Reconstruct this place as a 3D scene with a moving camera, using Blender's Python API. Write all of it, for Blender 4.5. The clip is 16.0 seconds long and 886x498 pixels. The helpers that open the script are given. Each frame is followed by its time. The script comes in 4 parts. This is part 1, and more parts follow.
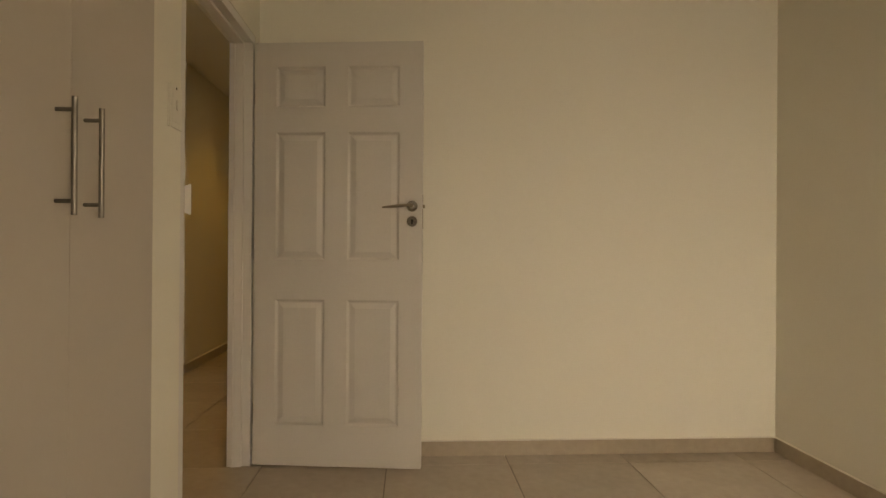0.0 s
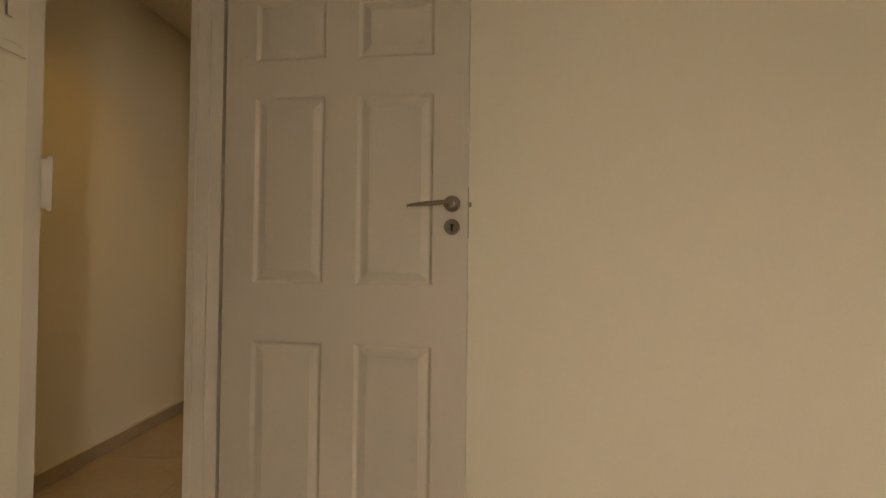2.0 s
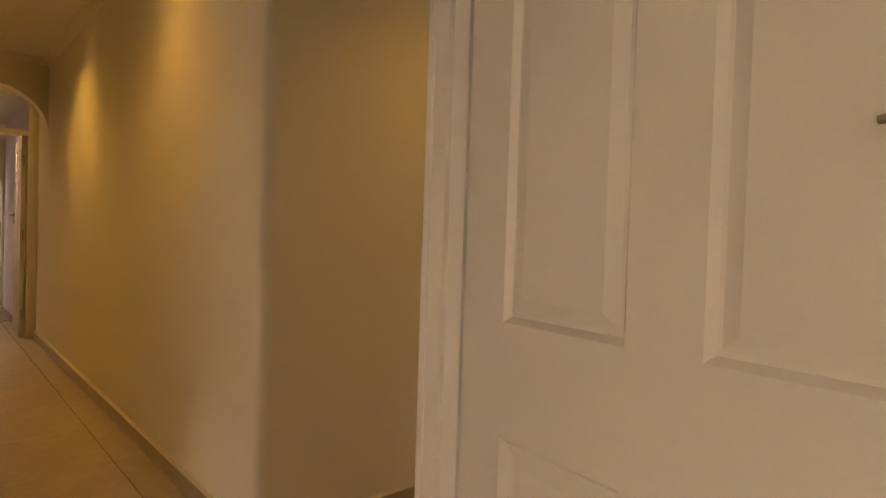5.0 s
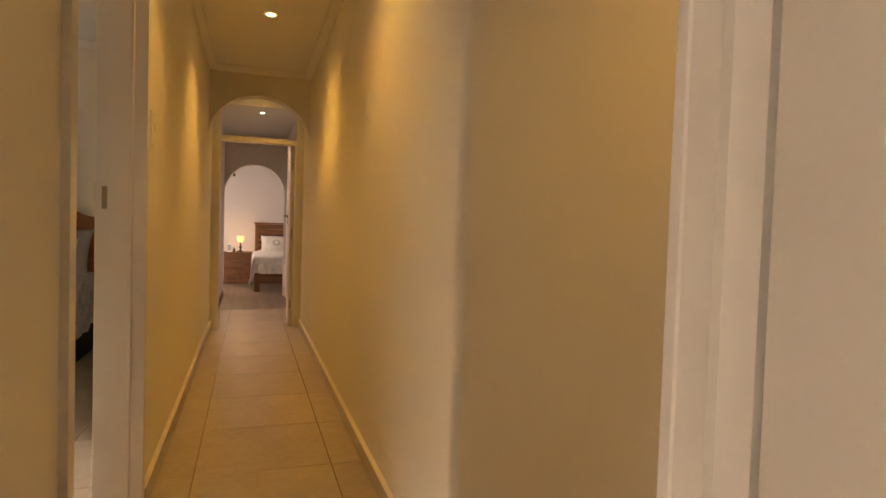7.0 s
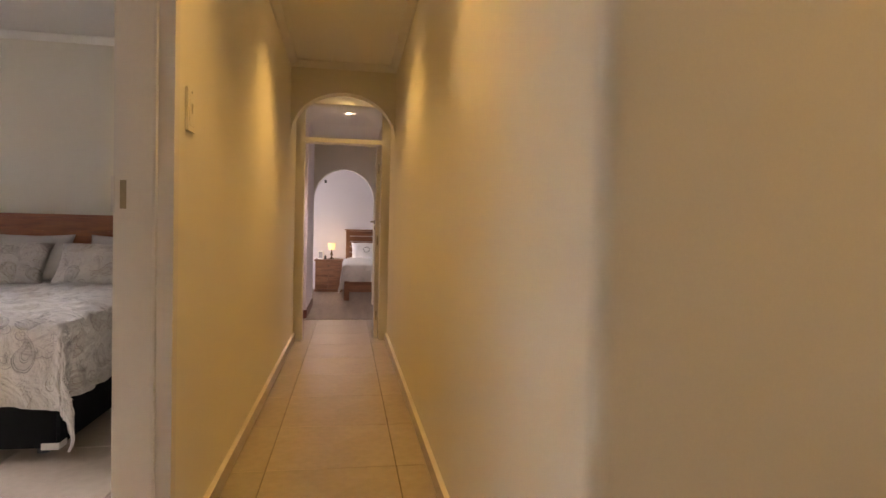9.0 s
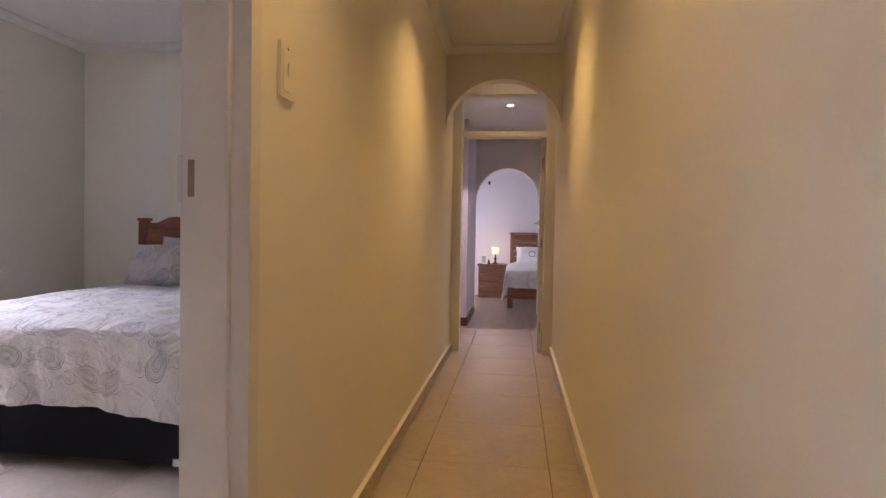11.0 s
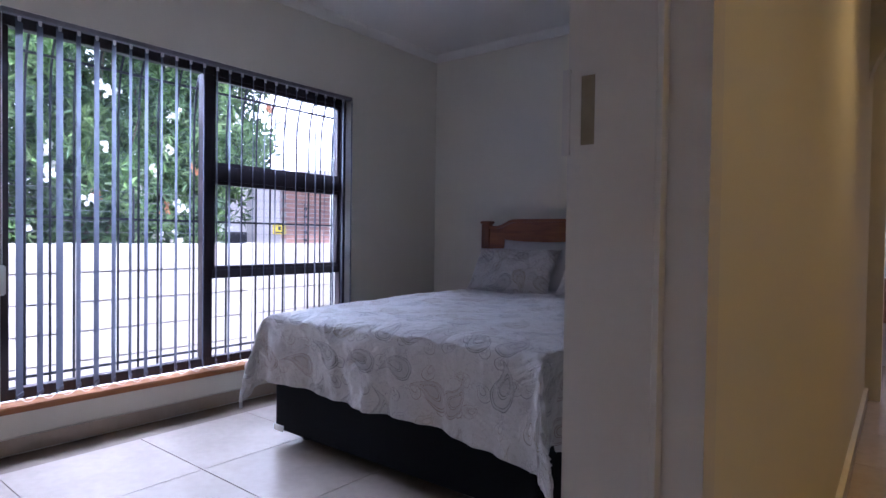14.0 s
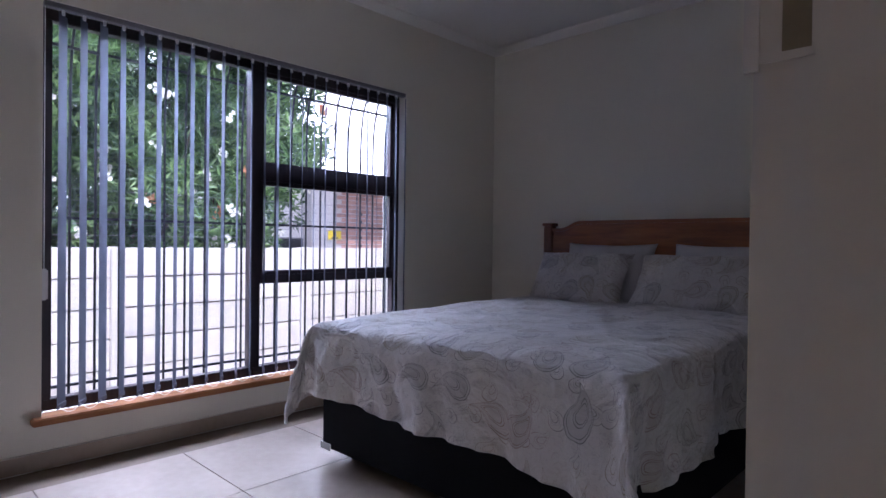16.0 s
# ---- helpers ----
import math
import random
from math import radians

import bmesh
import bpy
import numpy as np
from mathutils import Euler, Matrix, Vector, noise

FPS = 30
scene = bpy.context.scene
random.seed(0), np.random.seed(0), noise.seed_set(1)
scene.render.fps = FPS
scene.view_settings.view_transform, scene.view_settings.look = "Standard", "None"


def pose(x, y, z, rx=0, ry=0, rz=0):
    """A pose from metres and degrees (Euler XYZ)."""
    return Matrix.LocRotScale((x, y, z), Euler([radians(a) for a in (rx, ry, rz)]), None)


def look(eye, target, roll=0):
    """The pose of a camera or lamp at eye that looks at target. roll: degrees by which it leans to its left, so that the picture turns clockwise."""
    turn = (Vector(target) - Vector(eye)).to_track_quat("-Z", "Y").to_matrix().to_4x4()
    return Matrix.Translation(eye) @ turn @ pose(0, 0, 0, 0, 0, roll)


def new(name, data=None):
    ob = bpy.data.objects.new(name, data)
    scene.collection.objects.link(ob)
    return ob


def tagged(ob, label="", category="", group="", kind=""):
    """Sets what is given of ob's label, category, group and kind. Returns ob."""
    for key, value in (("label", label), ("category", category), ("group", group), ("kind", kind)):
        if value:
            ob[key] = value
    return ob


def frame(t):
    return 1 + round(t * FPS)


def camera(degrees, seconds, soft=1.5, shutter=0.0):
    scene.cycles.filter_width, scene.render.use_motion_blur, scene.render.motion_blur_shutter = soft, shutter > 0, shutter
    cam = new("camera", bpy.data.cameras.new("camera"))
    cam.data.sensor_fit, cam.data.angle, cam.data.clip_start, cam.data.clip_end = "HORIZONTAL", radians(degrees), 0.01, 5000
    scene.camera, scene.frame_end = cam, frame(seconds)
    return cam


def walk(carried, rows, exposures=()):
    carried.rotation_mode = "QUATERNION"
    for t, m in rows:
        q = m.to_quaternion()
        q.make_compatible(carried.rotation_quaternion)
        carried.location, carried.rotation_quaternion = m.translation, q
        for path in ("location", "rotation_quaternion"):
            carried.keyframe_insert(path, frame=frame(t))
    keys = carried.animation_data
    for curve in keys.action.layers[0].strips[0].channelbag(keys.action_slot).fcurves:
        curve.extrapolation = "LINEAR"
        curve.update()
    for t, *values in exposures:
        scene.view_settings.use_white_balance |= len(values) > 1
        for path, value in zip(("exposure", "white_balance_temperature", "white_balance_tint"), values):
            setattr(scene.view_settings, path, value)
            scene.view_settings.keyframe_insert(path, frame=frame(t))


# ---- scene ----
cam = camera(74.7, 16.0, soft=1.5)
PATH = [
    (0, (0.753, -2.844, 1.048), (0.865, -0.847, 1.052), 0.4),
    (0.5, (0.788, -2.619, 1.058), (0.871, -0.621, 1.073), 0.4),
    (1, (0.779, -2.377, 1.073), (0.815, -0.377, 1.089), 0.4),
    (1.5, (0.751, -2.143, 1.079), (0.759, -0.144, 1.108), 0.6),
    (2, (0.778, -1.908, 1.08), (0.728, 0.091, 1.117), 0.7),
    (2.5, (0.848, -1.696, 1.109), (0.593, 0.288, 1.132), 0.8),
    (3, (0.852, -1.484, 1.115), (0.369, 0.457, 1.127), 1.0),
    (5.5, (0.66, -0.593, 1.137), (-0.97, 0.565, 1.083), 1.9),
    (6, (0.56, -0.49, 1.133), (-1.173, 0.506, 1.071), 1.9),
    (6.5, (0.476, -0.427, 1.129), (-1.357, 0.368, 1.059), 1.8),
    (7, (0.363, -0.402, 1.121), (-1.532, 0.232, 1.053), 1.8),
    (7.5, (0.21, -0.376, 1.115), (-1.721, 0.14, 1.047), 1.7),
    (8, (0.064, -0.344, 1.121), (-1.889, 0.081, 1.056), 1.5),
    (10.5, (-0.691, -0.181, 1.083), (-2.69, -0.191, 1.035), 1.2),
    (11, (-0.835, -0.186, 1.083), (-2.818, -0.437, 1.033), 1.0),
    (11.5, (-0.966, -0.252, 1.084), (-2.913, -0.708, 1.035), 0.9),
    (12, (-1.095, -0.326, 1.072), (-2.989, -0.964, 1.025), 0.9),
    (12.5, (-1.198, -0.395, 1.07), (-3.033, -1.188, 1.026), 0.8),
    (13, (-1.29, -0.46, 1.062), (-3.033, -1.439, 1.019), 0.7),
    (13.5, (-1.336, -0.518, 1.045), (-2.982, -1.652, 1.003), 0.7),
    (14, (-1.397, -0.608, 1.044), (-2.964, -1.849, 1.003), 0.8),
    (14.5, (-1.455, -0.683, 1.034), (-2.977, -1.98, 0.995), 0.9),
    (15, (-1.496, -0.74, 1.028), (-2.985, -2.075, 0.996), 0.9),
    (15.5, (-1.565, -0.779, 1.028), (-3.024, -2.145, 0.998), 0.8),
    (16, (-1.599, -0.805, 1.022), (-3.043, -2.19, 1.001), 0.7),
]
walk(cam, [(t, look(eye, target, roll)) for t, eye, target, roll in PATH],
     exposures=[(0, 0.70, 10500, 17), (1.7, 0.60, 10750, 20), (3, 0.74, 11000, 22), (5.5, 1.36, 11600, 28), (7, 1.74, 10400, 28), (8, 1.92, 8500, 26), (10.5, 1.93, 6300, 30),
                (11.5, 1.8, 5700, 34), (12.5, 1.45, 5350, 30), (14, 0.80, 5050, 29), (16, 0.38, 5250, 30)])

# ---- world, sun, lamps ----
world = bpy.data.worlds.new("sky")
scene.world = world
world.use_nodes = True
wn = world.node_tree
sky = wn.nodes.new("ShaderNodeTexSky")
sky.sky_type = "NISHITA"
sky.sun_disc = False
sky.sun_elevation = radians(71)
sky.sun_rotation = radians(14)
sky.dust_density = 2.0
sky.ozone_density = 0.6
wn.links.new(sky.outputs[0], wn.nodes["Background"].inputs[0])
wn.nodes["Background"].inputs[1].default_value = 0.15

sun_data = bpy.data.lights.new("sun", "SUN")
sun_data.energy, sun_data.angle, sun_data.color = 4.6, radians(0.6), (1.0, 0.95, 0.87)
sun = new("sun", sun_data)
sun.matrix_world = look((1.6, 4.2, 19), (0, -2.0, 0))


def daylight_fill(name, x, y, z, w, h, rx, rz, power, spread=180):
    data = bpy.data.lights.new(name, "AREA")
    data.shape, data.size, data.size_y, data.energy, data.color = "RECTANGLE", w, h, power, (0.84, 0.92, 1.0)
    data.spread = radians(spread)
    ob = new(name, data)
    ob.matrix_world = pose(x, y, z, rx, 0, rz)
    return ob


# daylight stand-ins: area lamps at the window openings, except the first
# hung outside above the bedroom window, out of view, to brighten the room
daylight_fill("daylight_fill", -3.32, -5.00, 2.92, 2.4, 1.0, 60, 0, 400)
daylight_fill("daylight_fill", 2.12, -4.12, 1.05, 0.80, 1.30, 70, -4, 9.5, 110)
# added lamp in an unseen east window, lights the corridor's rounded corner
daylight_fill("daylight_fill", 2.86, -2.80, 1.15, 0.6, 1.6, 90, 90, 1.5)
# added lamp in the unseen room, throws the daylight patch onto the lobby wall
daylight_fill("daylight_fill", 2.98, 2.15, 1.20, 0.6, 1.6, 90, 90, 5.5)
daylight_fill("daylight_fill", -10.2, -2.62, 1.4, 1.6, 1.4, 90, 0, 6)

WARM = (1.0, 0.645, 0.19)
DOWNLIGHTS = [(-2.10, -0.285, 2.62), (-4.04, -0.285, 2.62), (-5.97, -0.285, 2.62), (-0.58, 0.88, 2.62), (-0.58, 2.65, 2.62)]
for dx, dy, dz in DOWNLIGHTS:
    data = bpy.data.lights.new("downlight_lamp", "SPOT")
    data.energy, data.color, data.spot_size, data.spot_blend, data.shadow_soft_size = (6.5 if dx < -5 else 9.8 if dy > 0 else 14.5 if dx > -3 else 20), WARM, radians(98 if dx < -5 else 104 if dy > 0 else 116), 1.0, 0.04
    new("downlight_lamp", data).matrix_world = pose(dx, dy, dz - 0.012)
# passage downlight, made stronger and cooler to stand in for unseen side daylight
data = bpy.data.lights.new("passage_lamp", "SPOT")
data.energy, data.color, data.spot_size, data.spot_blend, data.shadow_soft_size = 20, (1.0, 0.88, 0.76), radians(105), 0.55, 0.03
new("passage_lamp", data).matrix_world = pose(-7.0, -0.28, 2.438)
data = bpy.data.lights.new("bedside_lamp_bulb", "POINT")
data.energy, data.color, data.shadow_soft_size = 0.7, (1.0, 0.75, 0.35), 0.04
new("bedside_lamp_bulb", data).matrix_world = pose(-11.02, -0.55, 0.86)


# ---- materials ----
def mat(name, color, rough=0.6, metal=0.0, spread=0.06, grain=40.0, bump=0.05, blotch=1.5, spec=0.5, random_value=0.0, emit=0.0):
    """Plain surface with two scales of variation and a fine relief."""
    m = bpy.data.materials.new(name)
    m.use_nodes = True
    n, l = m.node_tree.nodes, m.node_tree.links
    b = n["Principled BSDF"]
    co = n.new("ShaderNodeTexCoord")
    fine = n.new("ShaderNodeTexNoise")
    fine.inputs["Scale"].default_value, fine.inputs["Detail"].default_value = grain, 6
    wide = n.new("ShaderNodeTexNoise")
    wide.inputs["Scale"].default_value, wide.inputs["Detail"].default_value = blotch, 3
    for t in (fine, wide):
        l.new(co.outputs["Object"], t.inputs["Vector"])
    add = n.new("ShaderNodeMath")
    add.operation = "ADD"
    l.new(fine.outputs["Fac"], add.inputs[0])
    l.new(wide.outputs["Fac"], add.inputs[1])
    span = n.new("ShaderNodeMapRange")
    span.inputs["From Min"].default_value, span.inputs["From Max"].default_value = 0.6, 1.4
    span.inputs["To Min"].default_value, span.inputs["To Max"].default_value = 1 - spread, 1 + spread
    l.new(add.outputs[0], span.inputs["Value"])
    value = span.outputs[0]
    if random_value:
        info = n.new("ShaderNodeObjectInfo")
        rr = n.new("ShaderNodeMapRange")
        rr.inputs["To Min"].default_value, rr.inputs["To Max"].default_value = 1 - random_value, 1 + random_value
        l.new(info.outputs["Random"], rr.inputs["Value"])
        mul = n.new("ShaderNodeMath")
        mul.operation = "MULTIPLY"
        l.new(value, mul.inputs[0])
        l.new(rr.outputs[0], mul.inputs[1])
        value = mul.outputs[0]
    hsv = n.new("ShaderNodeHueSaturation")
    hsv.inputs["Color"].default_value = (*color, 1)
    l.new(value, hsv.inputs["Value"])
    l.new(hsv.outputs[0], b.inputs["Base Color"])
    b.inputs["Roughness"].default_value, b.inputs["Metallic"].default_value = rough, metal
    b.inputs["Specular IOR Level"].default_value = spec
    if bump:
        bp = n.new("ShaderNodeBump")
        bp.inputs["Strength"].default_value, bp.inputs["Distance"].default_value = bump, 0.01
        l.new(fine.outputs["Fac"], bp.inputs["Height"])
        l.new(bp.outputs[0], b.inputs["Normal"])
    if emit:
        b.inputs["Emission Color"].default_value = (*color, 1)
        b.inputs["Emission Strength"].default_value = emit
    return m


def wood(name, dark, light, rough=0.4, axis="X", scale=6.0, bump=0.05, spec=0.5):
    m = bpy.data.materials.new(name)
    m.use_nodes = True
    n, l = m.node_tree.nodes, m.node_tree.links
    b = n["Principled BSDF"]
    co, mp = n.new("ShaderNodeTexCoord"), n.new("ShaderNodeMapping")
    mp.inputs["Scale"].default_value = {"X": (0.12, 1, 1), "Y": (1, 0.12, 1), "Z": (1, 1, 0.12)}[axis]
    l.new(co.outputs["Object"], mp.inputs["Vector"])
    no, wv = n.new("ShaderNodeTexNoise"), n.new("ShaderNodeTexNoise")
    no.inputs["Scale"].default_value, no.inputs["Detail"].default_value, no.inputs["Distortion"].default_value = scale * 4, 8, 0.6
    wv.inputs["Scale"].default_value, wv.inputs["Detail"].default_value = scale * 14, 4
    l.new(mp.outputs[0], no.inputs["Vector"])
    l.new(mp.outputs[0], wv.inputs["Vector"])
    mix = n.new("ShaderNodeMath")
    mix.operation = "MULTIPLY_ADD"
    mix.inputs[1].default_value = 0.35
    l.new(wv.outputs["Fac"], mix.inputs[0])
    l.new(no.outputs["Fac"], mix.inputs[2])
    ramp = n.new("ShaderNodeValToRGB")
    ramp.color_ramp.elements[0].position, ramp.color_ramp.elements[1].position = 0.4, 0.95
    ramp.color_ramp.elements[0].color, ramp.color_ramp.elements[1].color = (*dark, 1), (*light, 1)
    l.new(mix.outputs[0], ramp.inputs[0])
    l.new(ramp.outputs[0], b.inputs["Base Color"])
    b.inputs["Roughness"].default_value = rough
    b.inputs["Specular IOR Level"].default_value = spec
    bp = n.new("ShaderNodeBump")
    bp.inputs["Strength"].default_value, bp.inputs["Distance"].default_value = bump, 0.005
    l.new(mix.outputs[0], bp.inputs["Height"])
    l.new(bp.outputs[0], b.inputs["Normal"])
    return m


def paisley(name):
    """White cotton printed with grey and beige paisley drops: bent teardrops of nested outlines, each turned its own way."""
    m = bpy.data.materials.new(name)
    m.use_nodes = True
    n, l = m.node_tree.nodes, m.node_tree.links
    b = n["Principled BSDF"]

    def calc(op, a, c=None, d=None):
        node = n.new("ShaderNodeMath")
        node.operation = op
        for k, v in enumerate((a, c, d)):
            if v is None:
                continue
            if isinstance(v, (int, float)):
                node.inputs[k].default_value = v
            else:
                l.new(v, node.inputs[k])
        return node.outputs[0]

    uv = n.new("ShaderNodeUVMap")
    layers = []
    for scale, shift, freq in ((4.9, 0.0, 120.0), (8.6, 3.7, 84.0)):
        mp = n.new("ShaderNodeMapping")
        mp.inputs["Location"].default_value = (shift, shift * 0.7, 0)
        mp.inputs["Scale"].default_value = (scale, scale, scale)
        l.new(uv.outputs[0], mp.inputs["Vector"])
        vo = n.new("ShaderNodeTexVoronoi")
        vo.voronoi_dimensions = "2D"
        vo.inputs["Scale"].default_value, vo.inputs["Randomness"].default_value = 1.0, 0.55
        l.new(mp.outputs[0], vo.inputs["Vector"])
        sub = n.new("ShaderNodeVectorMath")
        sub.operation = "SUBTRACT"
        l.new(mp.outputs[0], sub.inputs[0])
        l.new(vo.outputs["Position"], sub.inputs[1])
        hue = n.new("ShaderNodeSeparateColor")
        l.new(vo.outputs["Color"], hue.inputs[0])
        rot = n.new("ShaderNodeVectorRotate")
        rot.rotation_type = "Z_AXIS"
        l.new(sub.outputs[0], rot.inputs["Vector"])
        l.new(calc("MULTIPLY_ADD", hue.outputs[0], 2.6, -1.3), rot.inputs["Angle"])
        xyz = n.new("ShaderNodeSeparateXYZ")
        l.new(rot.outputs[0], xyz.inputs[0])
        tip = calc("MINIMUM", xyz.outputs[1], 0.05)
        bent = calc("MULTIPLY_ADD", calc("MULTIPLY", tip, tip), 2.0, xyz.outputs[0])
        wide = calc("MULTIPLY_ADD", xyz.outputs[1], 0.80, 0.46)
        dx = calc("DIVIDE", bent, calc("MAXIMUM", wide, 0.10))
        wobble = n.new("ShaderNodeTexNoise")
        wobble.inputs["Scale"].default_value, wobble.inputs["Detail"].default_value = 5.0, 3
        l.new(mp.outputs[0], wobble.inputs["Vector"])
        dist = calc("SQRT", calc("ADD", calc("MULTIPLY", dx, dx), calc("MULTIPLY", xyz.outputs[1], xyz.outputs[1])))
        dist = calc("MULTIPLY_ADD", wobble.outputs["Fac"], 0.05, calc("SUBTRACT", dist, 0.025))
        wave = calc("SINE", calc("MULTIPLY", dist, freq))
        lines = n.new("ShaderNodeMapRange")
        lines.inputs["From Min"].default_value, lines.inputs["From Max"].default_value = 0.15, 0.85
        l.new(wave, lines.inputs["Value"])
        inside = calc("LESS_THAN", dist, 0.45)
        band = calc("MULTIPLY", inside, calc("MAXIMUM", calc("GREATER_THAN", dist, 0.335), calc("MULTIPLY", calc("GREATER_THAN", dist, 0.13), calc("LESS_THAN", dist, 0.24))))
        layers.append((calc("MULTIPLY", lines.outputs[0], band), hue.outputs[1], inside))
    second = calc("MULTIPLY", layers[1][0], calc("SUBTRACT", 1.0, layers[0][2]))
    amount = calc("MULTIPLY", calc("ADD", layers[0][0], calc("MULTIPLY", second, 0.9)), 0.95)
    fade = n.new("ShaderNodeTexNoise")
    fade.inputs["Scale"].default_value, fade.inputs["Detail"].default_value = 11.0, 5
    l.new(uv.outputs[0], fade.inputs["Vector"])
    worn = n.new("ShaderNodeMapRange")
    worn.inputs["From Min"].default_value, worn.inputs["From Max"].default_value = 0.22, 0.50
    l.new(fade.outputs["Fac"], worn.inputs["Value"])
    filigree = n.new("ShaderNodeTexNoise")
    filigree.inputs["Scale"].default_value, filigree.inputs["Detail"].default_value, filigree.inputs["Distortion"].default_value = 20.0, 2, 2.2
    l.new(uv.outputs[0], filigree.inputs["Vector"])
    vein = calc("LESS_THAN", calc("ABSOLUTE", calc("SUBTRACT", filigree.outputs["Fac"], 0.5)), 0.018)
    amount = calc("MAXIMUM", calc("MULTIPLY", amount, worn.outputs[0]), calc("MULTIPLY", vein, 0.22))
    amount = calc("MAXIMUM", amount, calc("MULTIPLY", layers[0][2], 0.24))
    tint = n.new("ShaderNodeValToRGB")
    el = tint.color_ramp.elements
    el[0].position, el[0].color = 0.35, (0.18, 0.17, 0.17, 1)
    el[1].position, el[1].color = 0.7, (0.28, 0.23, 0.13, 1)
    pink = el.new(0.9)
    pink.color = (0.27, 0.19, 0.16, 1)
    l.new(layers[0][1], tint.inputs[0])
    mix = n.new("ShaderNodeMix")
    mix.data_type = "RGBA"
    mix.inputs["A"].default_value = (0.56, 0.525, 0.485, 1)
    l.new(amount, mix.inputs["Factor"])
    l.new(tint.outputs[0], mix.inputs["B"])
    l.new(mix.outputs["Result"], b.inputs["Base Color"])
    b.inputs["Roughness"].default_value = 0.85
    b.inputs["Sheen Weight"].default_value = 0.3
    crease = n.new("ShaderNodeTexNoise")
    crease.inputs["Scale"].default_value, crease.inputs["Detail"].default_value, crease.inputs["Distortion"].default_value = 7.0, 5, 0.8
    l.new(uv.outputs[0], crease.inputs["Vector"])
    bp = n.new("ShaderNodeBump")
    bp.inputs["Strength"].default_value, bp.inputs["Distance"].default_value = 1.0, 0.06
    l.new(crease.outputs["Fac"], bp.inputs["Height"])
    l.new(bp.outputs[0], b.inputs["Normal"])
    return m


def glass(name):
    m = bpy.data.materials.new(name)
    m.use_nodes = True
    b = m.node_tree.nodes["Principled BSDF"]
    b.inputs["Base Color"].default_value = (0.96, 0.98, 0.98, 1)
    b.inputs["Roughness"].default_value, b.inputs["IOR"].default_value = 0.02, 1.45
    b.inputs["Transmission Weight"].default_value = 1.0
    return m


def glow(name, color, strength):
    m = bpy.data.materials.new(name)
    m.use_nodes = True
    b = m.node_tree.nodes["Principled BSDF"]
    b.inputs["Base Color"].default_value = (*color, 1)
    b.inputs["Emission Color"].default_value = (*color, 1)
    b.inputs["Emission Strength"].default_value = strength
    return m


M_WALL = mat("cream_paint", (0.75, 0.71, 0.60), 0.55, spread=0.025, grain=160, bump=0.05, blotch=1.2, spec=0.35)
M_WALL_C = mat("white_paint_bedroom", (0.74, 0.70, 0.75), 0.7, spread=0.02, grain=120, bump=0.03)
M_CEIL = mat("ceiling_paint", (0.76, 0.74, 0.68), 0.75, spread=0.02, grain=90, bump=0.03)
M_TILE = mat("porcelain_tile", (0.43, 0.355, 0.285), 0.24, spread=0.10, grain=22, bump=0.015, blotch=4.0, random_value=0.05, spec=0.5)
M_GROUT = mat("grout", (0.175, 0.13, 0.09), 0.9, spread=0.1)
M_SKIRT = mat("skirting_tile", (0.37, 0.295, 0.215), 0.3, spread=0.10, grain=30, bump=0.02, blotch=5)
M_WHITE = mat("white_gloss_paint", (0.66, 0.62, 0.565), 0.38, spread=0.025, grain=60, bump=0.02)
M_DOOR = mat("white_door_paint", (0.60, 0.56, 0.50), 0.52, spread=0.025, grain=90, bump=0.025)
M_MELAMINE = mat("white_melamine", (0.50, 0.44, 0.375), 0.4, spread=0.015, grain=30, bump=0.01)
M_SEAL = mat("white_sealant", (0.72, 0.66, 0.55), 0.6, spread=0.05)
M_STEEL = mat("polished_steel", (0.42, 0.40, 0.37), 0.20, 1.0, spread=0.08, grain=120, bump=0.02)
M_HANDLE = mat("satin_steel", (0.20, 0.18, 0.15), 0.42, 1.0, spread=0.08, grain=120, bump=0.02)
M_NICKEL = mat("worn_nickel", (0.32, 0.27, 0.21), 0.35, 1.0, spread=0.12, grain=80)
M_BLACKHOLE = mat("keyhole_black", (0.02, 0.02, 0.02), 0.8)
M_PLASTIC = mat("white_plastic", (0.80, 0.78, 0.72), 0.35, spread=0.01, bump=0.0)
M_SWITCH = mat("cream_switch_plastic", (0.73, 0.69, 0.59), 0.4, spread=0.01, bump=0.0)
M_BRASS = mat("old_strike_metal", (0.30, 0.25, 0.17), 0.5, 0.7, spread=0.2)
M_BASE = mat("black_bed_fabric", (0.006, 0.006, 0.008), 0.9, spread=0.2, grain=300, bump=0.1, spec=0.2)
M_PAISLEY = paisley("paisley_cotton")
M_SHEET = mat("grey_cotton", (0.50, 0.475, 0.46), 0.85, spread=0.05, grain=25, bump=0.2)
M_LINEN = mat("white_linen", (0.80, 0.78, 0.80), 0.85, spread=0.04, grain=14, bump=0.35)
M_PINE = wood("orange_pine", (0.16, 0.045, 0.012), (0.36, 0.125, 0.035), 0.35, "Y")
M_PINE_UP = wood("orange_pine_upright", (0.12, 0.035, 0.010), (0.28, 0.095, 0.028), 0.35, "Z")
M_OAK = wood("brown_bedroom_wood", (0.15, 0.062, 0.034), (0.36, 0.17, 0.095), 0.4, "Y")
M_SILL = wood("varnished_sill", (0.20, 0.075, 0.025), (0.38, 0.17, 0.065), 0.6, "X", spec=0.15)
M_FRAME = wood("dark_window_wood", (0.016, 0.011, 0.013), (0.052, 0.034, 0.034), 0.4, "Z")
M_LAMINATE = wood("laminate_floor", (0.16, 0.11, 0.08), (0.30, 0.22, 0.17), 0.35, "X", 3.0)
